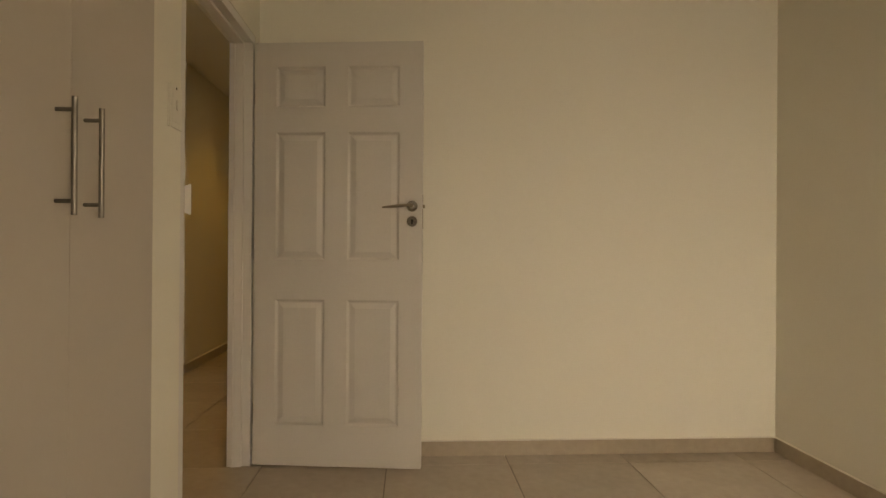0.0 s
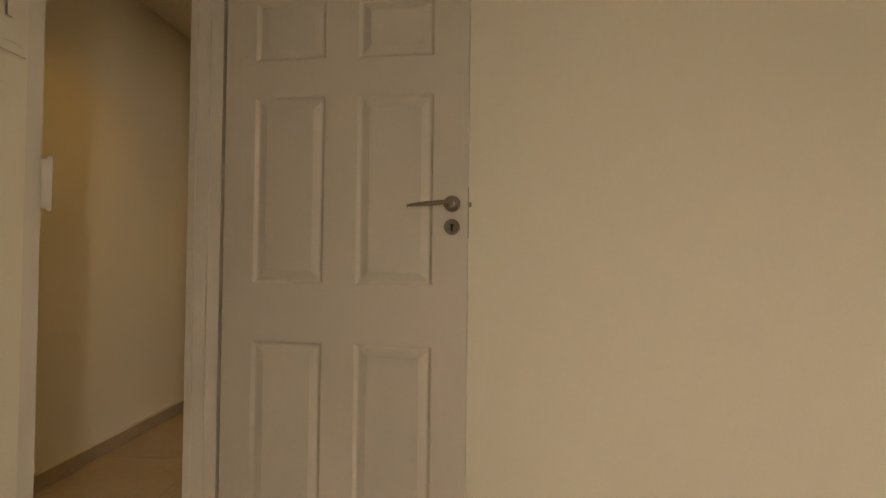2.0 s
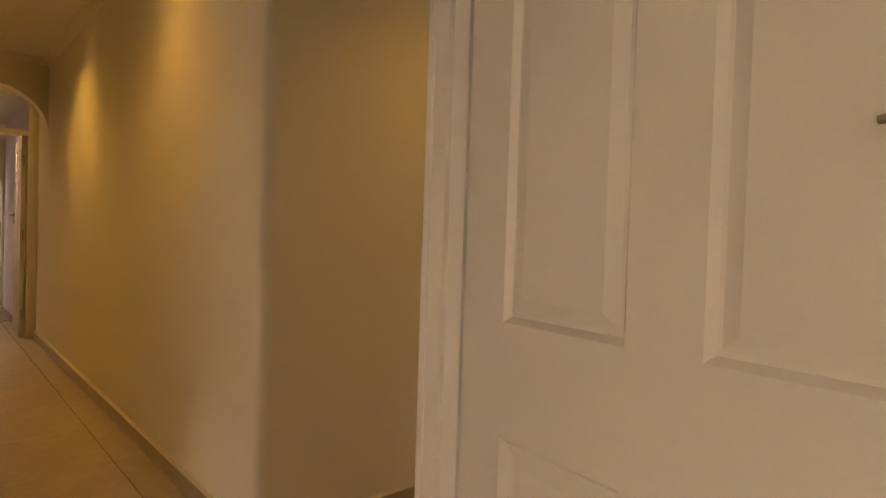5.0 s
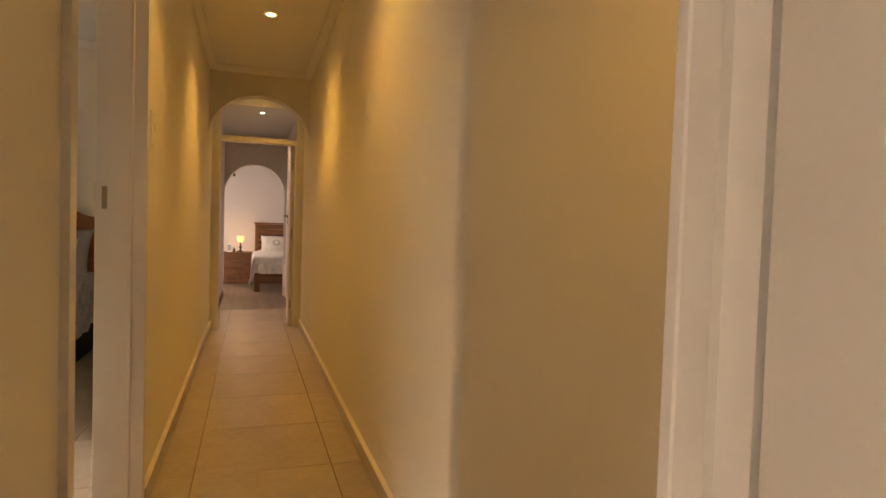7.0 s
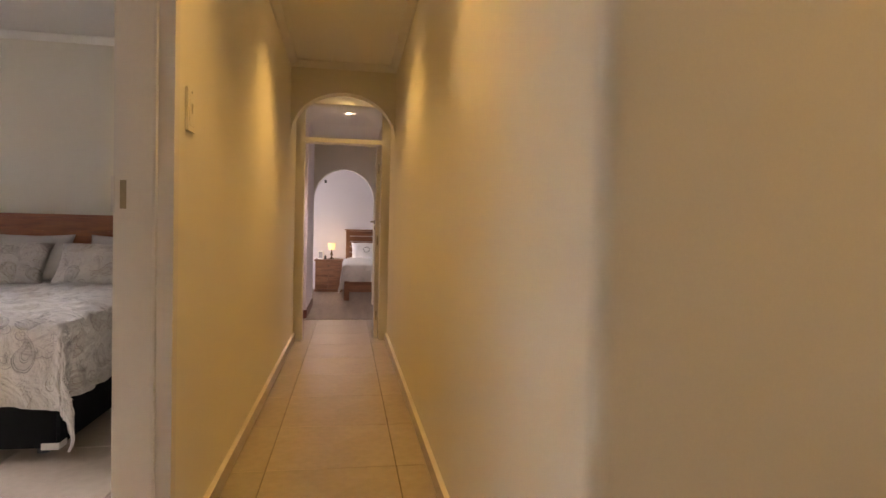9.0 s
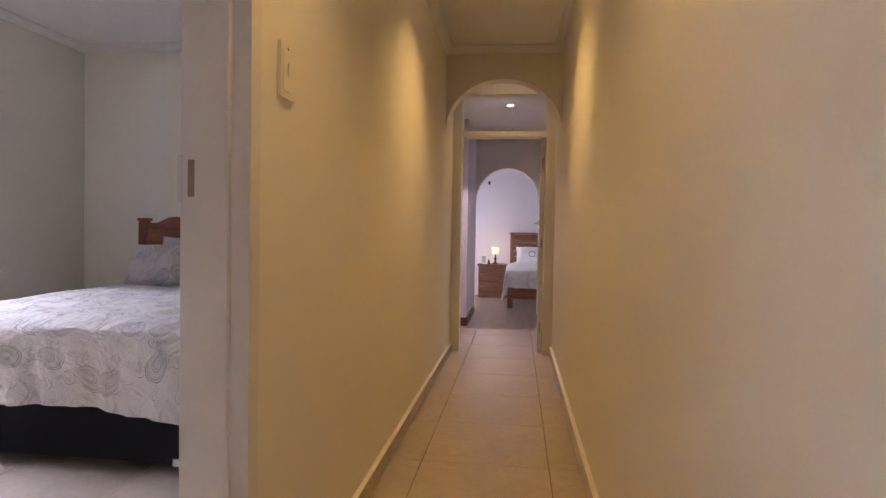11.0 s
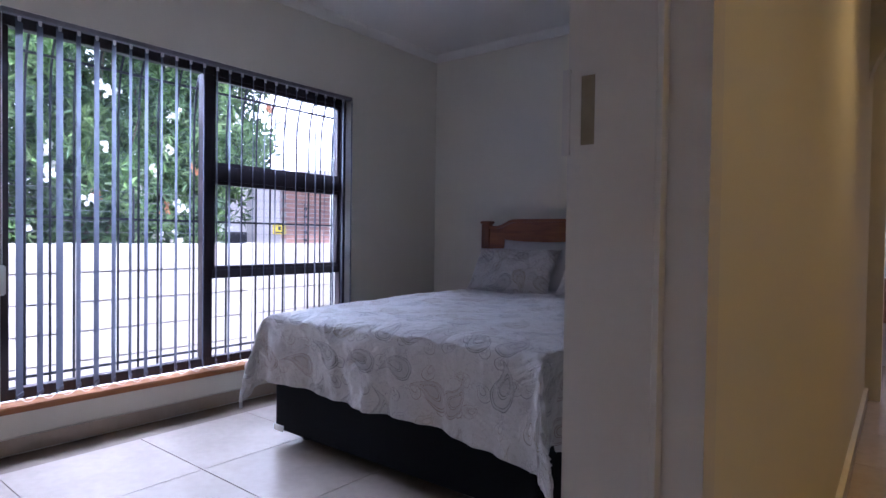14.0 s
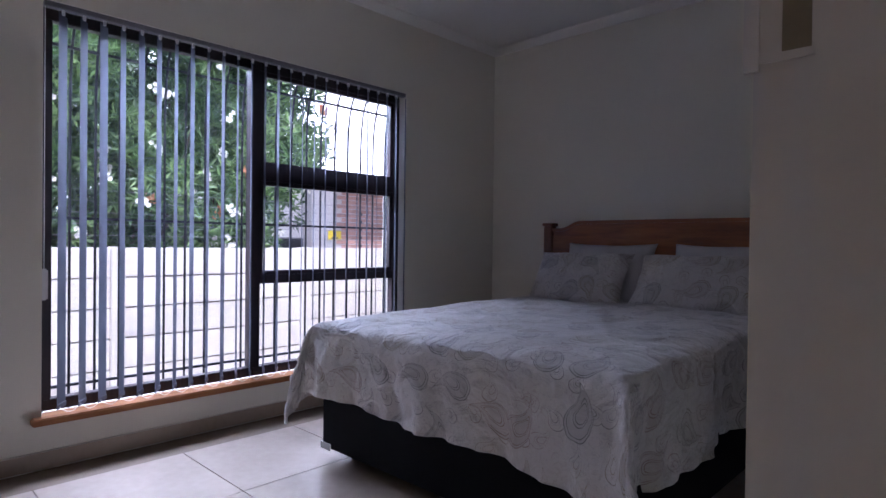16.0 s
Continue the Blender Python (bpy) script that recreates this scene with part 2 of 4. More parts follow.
M_DARKWOOD = wood("dark_skirting_wood", (0.085, 0.022, 0.012), (0.17, 0.05, 0.03), 0.4, "X")
M_GLASS = glass("window_glass")
M_BLIND = mat("blind_fabric", (0.16, 0.16, 0.19), 0.8, spread=0.06, grain=200, bump=0.08)
let_through = M_BLIND.node_tree.nodes.new("ShaderNodeBsdfTranslucent")
let_through.inputs["Color"].default_value = (0.20, 0.215, 0.26, 1)
both_ways = M_BLIND.node_tree.nodes.new("ShaderNodeMixShader")
both_ways.inputs[0].default_value = 0.5
M_BLIND.node_tree.links.new(M_BLIND.node_tree.nodes["Principled BSDF"].outputs[0], both_ways.inputs[1])
M_BLIND.node_tree.links.new(let_through.outputs[0], both_ways.inputs[2])
M_BLIND.node_tree.links.new(both_ways.outputs[0], M_BLIND.node_tree.nodes["Material Output"].inputs["Surface"])
M_RAIL = mat("blind_rail_aluminium", (0.22, 0.21, 0.22), 0.4, 0.6, spread=0.04)
M_CHAIN = mat("blind_chain_plastic", (0.75, 0.74, 0.72), 0.4, bump=0)
M_BAR = mat("black_steel_bar", (0.02, 0.02, 0.025), 0.5, 0.3, spread=0.2)
M_BLOCK = mat("cream_precast_slab", (0.56, 0.51, 0.45), 0.9, spread=0.08, grain=30, bump=0.25, random_value=0.05)
M_JOINT = mat("block_joint", (0.24, 0.20, 0.17), 0.95, spread=0.1)
M_MORTAR = mat("pale_mortar", (0.55, 0.51, 0.46), 0.95, spread=0.1)
M_BRICK = mat("red_face_brick", (0.46, 0.27, 0.21), 0.9, spread=0.15, grain=40, bump=0.3, random_value=0.18)
M_PLASTER = mat("grey_plaster", (0.46, 0.44, 0.42), 0.9, spread=0.08, grain=20, bump=0.15)
M_ROOF = mat("roof_sheet", (0.55, 0.50, 0.47), 0.9, spread=0.15)
M_PAVE = mat("yard_paving", (0.42, 0.38, 0.33), 0.9, spread=0.12, grain=12, bump=0.2)
M_YELLOW = mat("yellow_sign", (0.80, 0.62, 0.03), 0.5, spread=0.03, bump=0)
M_SIGNINK = mat("sign_ink", (0.05, 0.05, 0.05), 0.6, bump=0)
M_LEAF = mat("oleander_leaf", (0.085, 0.155, 0.040), 0.5, spread=0.35, grain=3, bump=0, blotch=2.5)
M_LEAF_PALE = mat("oleander_leaf_pale", (0.15, 0.235, 0.070), 0.5, spread=0.3, grain=3, bump=0, blotch=2.5)
# darker copy of the leaf green, shade between leaves put into its colour
M_LEAF_SHADED = mat("oleander_leaf_shaded", (0.038, 0.080, 0.024), 0.5, spread=0.3, grain=3, bump=0, blotch=2.5)
M_PETAL = mat("white_petal", (0.62, 0.59, 0.50), 0.7, spread=0.04, bump=0)
M_PETAL_OLD = mat("orange_withered_petal", (0.50, 0.20, 0.09), 0.7, spread=0.1, bump=0)
M_BARK = mat("bark", (0.10, 0.075, 0.05), 0.9, spread=0.2, grain=30, bump=0.4)
M_BACKDROP = glow("bright_hazy_sky", (1.0, 0.985, 0.96), 2.1)
M_LAMPGLOW = glow("lamp_glow", (1.0, 0.85, 0.55), 8.0)
M_SHADE = glow("lit_lamp_shade", (1.0, 0.76, 0.36), 0.3)
M_BRASSY = mat("dark_lamp_base", (0.10, 0.06, 0.03), 0.4, 0.5)
M_MDARK = mat("dark_plastic", (0.03, 0.03, 0.03), 0.5)
M_PHOTO = mat("photo_print", (0.35, 0.33, 0.34), 0.4, spread=0.4, grain=12, bump=0)


# ---- building helpers ----
def part(name, bm, material, parent=None, label="", smooth=False):
    me = bpy.data.meshes.new(name)
    bm.to_mesh(me)
    bm.free()
    me.materials.append(material)
    if smooth:
        for p in me.polygons:
            p.use_smooth = True
    ob = new(name, me)
    if parent is not None:
        ob.parent = parent
    if label:
        tagged(ob, label)
    return ob


def thing(name, label, category, x=0, y=0, z=0, rz=0, group=""):
    ob = new(name)
    ob.empty_display_size = 0.1
    ob.matrix_world = pose(x, y, z, 0, 0, rz)
    return tagged(ob, label, category, group)


def structure(ob, label=""):
    return tagged(ob, label, kind="structure")


def box(bm, x0, x1, y0, y1, z0, z1, bevel=0.0):
    made = bmesh.ops.create_cube(bm, size=1.0)["verts"]
    bmesh.ops.scale(bm, vec=(abs(x1 - x0), abs(y1 - y0), abs(z1 - z0)), verts=made)
    bmesh.ops.translate(bm, vec=((x0 + x1) / 2, (y0 + y1) / 2, (z0 + z1) / 2), verts=made)
    if bevel:
        edges = list({e for v in made for e in v.link_edges})
        bmesh.ops.bevel(bm, geom=edges, offset=bevel, segments=2, affect="EDGES", clamp_overlap=True)
    return bm


def boxes(*dims, bevel=0.0):
    bm = bmesh.new()
    for d in dims:
        box(bm, *d, bevel=bevel)
    return bm


def tube(bm, p, q, r, seg=12, r2=None):
    p, q = Vector(p), Vector(q)
    made = bmesh.ops.create_cone(bm, cap_ends=True, segments=seg, radius1=r, radius2=r if r2 is None else r2, depth=(q - p).length)["verts"]
    turn = (q - p).to_track_quat("Z", "Y").to_matrix().to_4x4()
    bmesh.ops.transform(bm, matrix=Matrix.Translation((p + q) / 2) @ turn, verts=made)
    return bm


def lathe(bm, profile, seg=24, cx=0, cy=0, cz=0):
    rings = [[bm.verts.new((cx + r * math.cos(2 * math.pi * i / seg), cy + r * math.sin(2 * math.pi * i / seg), cz + z)) for i in range(seg)] for r, z in profile]
    for a, b in zip(rings, rings[1:]):
        for i in range(seg):
            bm.faces.new((a[i], a[(i + 1) % seg], b[(i + 1) % seg], b[i]))
    bm.faces.new(rings[0][::-1])
    bm.faces.new(rings[-1])
    return bm


def prism(bm, outline, a, b, axis="z"):
    """Extrude a closed outline of (u, v) from a to b along an axis: x gives (y, z), y gives (x, z), z gives (x, y)."""
    place = {"x": lambda u, v, w: (w, u, v), "y": lambda u, v, w: (u, w, v), "z": lambda u, v, w: (u, v, w)}[axis]
    low = [bm.verts.new(place(u, v, a)) for u, v in outline]
    high = [bm.verts.new(place(u, v, b)) for u, v in outline]
    k = len(outline)
    bm.faces.new(low)
    bm.faces.new(high)
    for i in range(k):
        bm.faces.new((low[i], low[(i + 1) % k], high[(i + 1) % k], high[i]))
    bmesh.ops.recalc_face_normals(bm, faces=bm.faces)
    return bm


def wall(name, axis, face0, face1, a0, a1, height, openings=(), material=None, z0=-0.02):
    """A wall along x or y between two faces, with openings (from, to, sill, head) through it."""
    bm = bmesh.new()

    def add(p, q, low, high):
        if q - p > 1e-4 and high - low > 1e-4:
            box(bm, *((p, q, face0, face1) if axis == "x" else (face0, face1, p, q)), low, high)
    at = a0
    for p, q, low, high in sorted(openings):
        add(at, p, z0, height)
        add(p, q, z0, low)
        add(p, q, high, height)
        at = q
    add(at, a1, z0, height)
    return structure(part(name, bm, material or M_WALL))

# ---- structure ----
H = 2.62
bm = boxes((-12.2, 3.0, -4.15, 4.0, -0.30, -0.006))
floor = structure(part("floor", bm, M_GROUT), "beige porcelain tile floor with dark grout joints")

# the second opening is an unseen doorway, added to let daylight into the lobby
wall_room_west = wall("wall_west", "y", -0.118, -0.01, -1.08, 3.62, H, [(-0.875, 0.04, -0.02, 2.085), (1.33, 2.13, -0.02, 2.05)])
wall("wall_north", "x", 0.115, 0.25, -0.01, 2.9, H)
# the opening holds a narrow unseen window, added only for its light
wall("wall_east", "y", 2.68, 2.9, -4.1, 0.115, H, [(-3.10, -2.50, 0.35, 1.95)])
wall("wall_south", "x", -4.10, -3.85, -5.60, 2.9, H, [(-4.385, -2.222, 0.20, 2.075), (0.95, 2.55, 0.235, 2.06)])
wall("wall_wardrobe_back", "y", -0.85, -0.66, -3.85, -0.95, H)
wall("wall_wardrobe_side", "x", -1.08, -0.95, -0.66, -0.118, H)

# corridor walls
wall("wall_corridor_south", "x", -0.95, -0.787, -6.18, -0.118, H, [(-2.105, -1.08, -0.02, 2.085)])
bm = bmesh.new()
R, CX, CY = 0.042, -1.145, 0.15
arc = [(CX - R + R * math.cos(a), CY + R + R * math.sin(a)) for a in [radians(-90 + 9 * i) for i in range(11)]]
outline = [(-6.18, 0.15)] + arc + [(CX, 3.5), (CX - 0.14, 3.5), (CX - 0.14, 0.30), (-6.18, 0.30)]
prism(bm, outline, -0.02, H)
structure(part("wall_corridor_north", bm, M_WALL))
# unseen room added behind that doorway to hold its daylight lamp
wall("wall_unseen_room_north", "x", 3.5, 3.62, -0.01, 3.04, H)
wall("wall_unseen_room_east", "y", 2.9, 3.04, 0.115, 3.5, H, [(1.7, 2.4, 0.4, 2.0)])
wall("wall_lobby_end", "x", 3.5, 3.62, CX - 0.14, -0.118, H)

# bedroom walls
wall("wall_bedroom_west", "y", -5.60, -5.37, -3.85, -0.95, H)


def arch_outline(y0, y1, spring, crown, top, steps=28):
    mid, half = (y0 + y1) / 2, (y1 - y0) / 2
    curve = [(mid - half * math.cos(math.pi * i / steps), spring + (crown - spring) * math.sin(math.pi * i / steps)) for i in range(steps + 1)]
    return [(y0, top)] + curve + [(y1, top)]


bm = bmesh.new()
prism(bm, arch_outline(-0.787, 0.15, 1.95, 2.36, H), -5.76, -5.62, "x")
structure(part("wall_arch", bm, M_WALL))

# end of the corridor: wall round the door with a fanlight
wall("wall_corridor_end", "y", -6.30, -6.18, -0.95, 0.30, H, [(-0.745, 0.105, -0.02, 2.40)])

# passage and far bedroom
wall("wall_passage_south", "x", -0.98, -0.85, -7.70, -6.30, H, (), M_WALL_C)
wall("wall_passage_pier", "x", -0.98, -0.77, -9.0, -7.70, H, (), M_WALL_C)
wall("wall_passage_north", "x", 0.14, 0.30, -9.0, -6.30, H, (), M_WALL_C)
bm = bmesh.new()
prism(bm, arch_outline(-0.77, 0.11, 1.56, 2.02, H), -9.12, -9.0, "x")
box(bm, -9.12, -9.0, 0.11, 0.14, -0.02, H)
box(bm, -9.12, -9.0, -2.6, -0.77, -0.02, H)
box(bm, -9.12, -9.0, 0.14, 2.6, -0.02, H)
structure(part("wall_far_arch", bm, M_WALL))
wall("wall_far_bedroom_west", "y", -11.45, -11.30, -2.6, 2.6, H, (), M_WALL_C)
wall("wall_far_bedroom_south", "x", -2.75, -2.6, -11.45, -9.0, H, [(-11.0, -9.4, 0.7, 2.1)], M_WALL_C)
wall("wall_far_bedroom_north", "x", 2.6, 2.75, -11.45, -9.0, H, (), M_WALL_C)

bm = boxes((-12.2, 3.0, -4.15, 4.0, H, H + 0.14))
structure(part("ceiling", bm, M_CEIL), "flat pale plaster ceiling")
bm = boxes((-9.0, -6.30, -0.85, 0.14, 2.45, H - 0.004))
structure(part("ceiling_passage", bm, M_CEIL))

# cove cornices
def cornice(axis, a0, a1, face, side, name="cornice", size=0.055):
    out = [(face, H), (face, H - size), (face + side * size * 0.25, H - size * 0.92), (face + side * size * 0.6, H - size * 0.6),
           (face + side * size * 0.92, H - size * 0.25), (face + side * size, H)]
    b = bmesh.new()
    prism(b, out, a0, a1, "x" if axis == "x" else "y")
    return structure(part(name, b, M_CEIL), "")


cornice("x", -5.62, CX - R, 0.15, -1)
cornice("x", -5.62, -0.118, -0.787, 1)
cornice("y", -0.787, 0.15, -5.62, 1)
cornice("x", -5.37, -0.85, -3.85, 1)
cornice("x", -5.37, -0.85, -0.95, -1)
cornice("y", -3.85, -0.95, -5.37, 1)
cornice("x", -0.01, 2.68, 0.115, -1)
cornice("y", -3.85, 0.115, 2.68, -1)


# skirting of cut floor tile
def skirting(x0, x1, y0, y1, height=0.075, material=None):
    b = boxes((x0, x1, y0, y1, 0.0005, height), bevel=0.002)
    ob = structure(part("baseboard", b, material or M_SKIRT))
    if material is None:
        part("sealant_bead", boxes((x0, x1, y0, y1, height + 0.0002, height + 0.0025)), M_SEAL, ob)
    return ob


T, TC = 0.011, 0.022
skirting(-0.01, 2.68, 0.115 - T, 0.115)
skirting(2.68 - T, 2.68, -3.85, 0.115 - T)
skirting(-6.18, CX - R, 0.15 - TC, 0.15)
skirting(CX, CX + TC, CY + R, 3.5)
skirting(-6.18, -2.11, -0.787, -0.787 + TC)
skirting(-1.078, -0.118, -0.787, -0.787 + TC)
skirting(-0.118 - T, -0.118, 0.045, 1.33)
skirting(-0.118 - T, -0.118, 2.13, 3.5)
skirting(-5.37, -5.37 + T, -3.85, -0.95)
skirting(-5.35, -0.85, -3.85, -3.85 + T)
b = bmesh.new()
outer = [(CX - R + (R + TC) * math.cos(a), CY + R + (R + TC) * math.sin(a)) for a in [radians(-90 + 9 * i) for i in range(11)]]
prism(b, outer + arc[::-1], 0.0005, 0.075)
bend = structure(part("baseboard", b, M_SKIRT))
b = bmesh.new()
prism(b, outer + arc[::-1], 0.0752, 0.077)
part("sealant_bead", b, M_SEAL, bend)
skirting(-7.70 + 0.001, -7.70 + 0.015, -0.85, -0.755, 0.10, M_DARKWOOD)
skirting(-9.0, -7.70, -0.77, -0.755, 0.10, M_DARKWOOD)
structure(part("floor_laminate", boxes((-11.30, -9.0, -2.6, 2.6, -0.004, 0.004), (-8.9995, -7.56, -0.77, 0.14, -0.004, 0.004)), M_LAMINATE), "brown wood laminate floor of the far bedroom")


# ---- doors and frames ----
def jamb_profile(flip, z1, deep, outer):
    """Upright of a painted frame, local x across the wall, y into the opening: rebate, stop and outer fillet."""
    outline = [(0, 0.045), (0, 0.0), (-0.040, 0.0), (-0.040, -0.012), (-deep + outer, -0.012), (-deep + outer - 0.002, -0.015), (-deep + outer - 0.008, -0.015), (-deep + outer - 0.011, -0.004), (-deep, -0.004), (-deep, 0.045)]
    if flip:
        outline = [(u, -v) for u, v in outline]
    b = bmesh.new()
    prism(b, outline, -0.002, z1)
    return b


def door_frame(name, label, width, x, y, rz, deep=0.154, outer=0.030, head=2.045):
    """Frame for an opening of that clear width; local y runs across the opening from 0 to -width."""
    t = thing(name, label, "door frame", x, y, 0, rz)
    part("jamb", jamb_profile(False, head + 0.045, deep, outer), M_WHITE, t)
    b = jamb_profile(True, head + 0.045, deep, outer)
    bmesh.ops.translate(b, vec=(0, -width, 0), verts=b.verts)
    part("jamb", b, M_WHITE, t)
    b = bmesh.new()
    outline = [(0, head + 0.045), (0, head), (-0.040, head), (-0.040, head - 0.012), (-deep + 0.027, head - 0.012), (-deep, head - 0.004), (-deep, head + 0.045)]
    prism(b, outline, -width + 0.001, -0.001, "y")
    part("head", b, M_WHITE, t)
    return tagged(t, kind="structure")


def panel_mesh(x0, x1, z0, z1, y, out):
    """Moulded raised panel sunk into a door face at y; out is the way the face looks."""
    b = bmesh.new()
    rings = []
    for inset, depth in ((0, 0), (0.010, 0.011), (0.016, 0.011), (0.040, 0.003)):
        rings.append([b.verts.new((u, y - out * depth, v)) for u, v in ((x0 + inset, z0 + inset), (x1 - inset, z0 + inset), (x1 - inset, z1 - inset), (x0 + inset, z1 - inset))])
    for p, q in zip(rings, rings[1:]):
        for i in range(4):
            b.faces.new((p[i], p[(i + 1) % 4], q[(i + 1) % 4], q[i]))
    b.faces.new(rings[-1])
    bmesh.ops.recalc_face_normals(b, faces=b.faces)
    if b.faces[-1].normal.y * out < 0:
        bmesh.ops.reverse_faces(b, faces=b.faces)
    return b


def lever_set(parent, x, z, y, out, toward):
    """Lever handle on a round rose with a keyhole plate below."""
    b = bmesh.new()
    tube(b, (x, y, z), (x, y + out * 0.009, z), 0.026, 28)
    tube(b, (x, y + out * 0.009, z), (x, y + out * 0.013, z), 0.022, 28, 0.016)
    rose = part("rose", b, M_STEEL, parent, "round steel rose")
    b = bmesh.new()
    tube(b, (x, y + out * 0.012, z), (x, y + out * 0.048, z), 0.010, 16)
    prev = None
    for i in range(9):
        s = i / 8
        px, pz = x + toward * (0.136 * s), z + 0.004 - 0.012 * s
        r = 0.0036 + 0.0042 * math.sin(math.pi * min(1.0, 0.15 + 0.83 * s))
        if prev:
            tube(b, prev[0], (px, y + out * 0.048, pz), prev[1], 12, r)
        prev = ((px, y + out * 0.048, pz), r)
    part("lever", b, M_NICKEL, parent, "worn nickel lever")
    b = bmesh.new()
    tube(b, (x, y, z - 0.072), (x, y + out * 0.008, z - 0.072), 0.025, 28)
    plate = part("keyhole_plate", b, M_STEEL, parent, "round steel keyhole plate")
    b = bmesh.new()
    tube(b, (x, y + out * 0.006, z - 0.068), (x, y + out * 0.0095, z - 0.068), 0.0055, 14)
    box(b, x - 0.003, x + 0.003, y + out * 0.006, y + out * 0.0095, z - 0.086, z - 0.068)
    part("keyhole", b, M_BLACKHOLE, plate)


PANELS = [(0.105, 0.344), (0.453, 0.703)]
ROWS = [(0.205, 0.806), (0.997, 1.608), (1.729, 1.924)]


def six_panel_door(name, label, x, y, rz):
    """Leaf from the hinge at the origin along local x, front face at y = 0 looking to -y, back at 0.04."""
    t = thing(name, label, "door", x, y, 0, rz)
    w, th, z0, z1 = 0.813, 0.040, 0.010, 2.040
    edges_z = [z0] + [v for r in ROWS for v in r] + [z1]
    b = bmesh.new()
    for x0, x1 in ((0.0, PANELS[0][0]), (PANELS[0][1], PANELS[1][0]), (PANELS[1][1], w)):
        box(b, x0, x1, 0, th, z0, z1)
    for x0, x1 in PANELS:
        for i in range(0, len(edges_z), 2):
            box(b, x0, x1, 0, th, edges_z[i], edges_z[i + 1])
    part("leaf", b, M_DOOR, t)
    for x0, x1 in PANELS:
        for v0, v1 in ROWS:
            pb = panel_mesh(x0, x1, v0, v1, 0.0, -1)
            other = panel_mesh(x0, x1, v0, v1, th, 1)
            me = bpy.data.meshes.new("tmp")
            other.to_mesh(me)
            other.free()
            pb.from_mesh(me)
            part("panel", pb, M_DOOR, t)
    lever_set(t, 0.765, 1.255, 0.0, -1, -1)
    lever_set(t, 0.765, 1.255, th, 1, -1)
    part("latch_plate", boxes((w - 0.001, w + 0.0015, 0.010, 0.030, 1.15, 1.31)), M_BRASS, t)
    part("latch_bolt", boxes((w, w + 0.011, 0.013, 0.027, 1.247, 1.263), bevel=0.002), M_BRASS, t)
    for hz in (0.25, 1.05, 1.80):
        b = bmesh.new()
        tube(b, (-0.004, 0.02, hz - 0.05), (-0.004, 0.02, hz + 0.05), 0.006, 10)
        part("hinge", b, M_NICKEL, t)
    return t


door_frame("door_1", "white painted door frame with a rebate and stop", 0.833, -0.013, 0.004, 0, 0.109)
door_frame("door_2", "white painted door frame with an empty strike plate", 0.930, -1.122, -0.934, -90, 0.166, 0.055)
six_panel_door("panel_door", "white six-panel door standing open beside the wall", 0.0, 0.0, -6.5)


def strike(x, y, z, rz, parent_label):
    """Strike plate sunk in a frame, local x out of the frame, y across it."""
    t = thing("strike_plate", parent_label, "strike plate", x, y, z, rz)
    b = bmesh.new()
    for d in ((0, 0.0015, -0.028, -0.014, -0.047, 0.047), (0, 0.0015, -0.014, 0.006, 0.042, 0.047), (0, 0.0015, -0.014, 0.006, -0.047, -0.041),
              (0, 0.0015, 0.004, 0.009, -0.047, 0.047), (-0.001, 0.003, -0.038, -0.028, -0.052, 0.052)):
        box(b, *d)
    part("plate", b, M_WHITE, t, "paint-covered metal plate")
    part("recess", boxes((0.0002, 0.0008, -0.014, 0.006, -0.041, 0.042)), M_BRASS, t, "dark worn latch recess")
    return t


strike(-2.0515, -0.902, 1.198, 0, "painted strike plate with a dark latch recess in the frame")
strike(-0.03, -0.8275, 1.215, 90, "painted strike plate on the frame edge")


# door at the corridor's end, with its fanlight
t = thing("door_3", "cream painted door frame with a glazed fanlight above", "door frame")
part("jamb", boxes((-6.30, -6.165, -0.745, -0.700, -0.002, 2.40), bevel=0.003), M_WALL, t)
part("jamb", boxes((-6.30, -6.165, 0.065, 0.105, -0.002, 2.40), bevel=0.003), M_WALL, t)
part("transom", boxes((-6.305, -6.160, -0.700, 0.065, 1.985, 2.030), bevel=0.003), M_WALL, t)
part("head", boxes((-6.30, -6.165, -0.700, 0.065, 2.365, 2.40), bevel=0.003), M_WALL, t)
b = boxes((-0.0025, 0.0025, -0.383, 0.383, -0.172, 0.172))
bmesh.ops.transform(b, matrix=Matrix.Translation((-6.24, -0.3175, 2.1975)) @ Matrix.Rotation(radians(3.0), 4, "Y"), verts=b.verts)
part("pane", b, M_GLASS, t, "clear fanlight glass")
tagged(t, kind="structure")
far_door = six_panel_door("panel_door", "white six-panel door open against the passage wall", -6.235, 0.058, 178)
far_door.scale = (0.93, 1, 0.972)

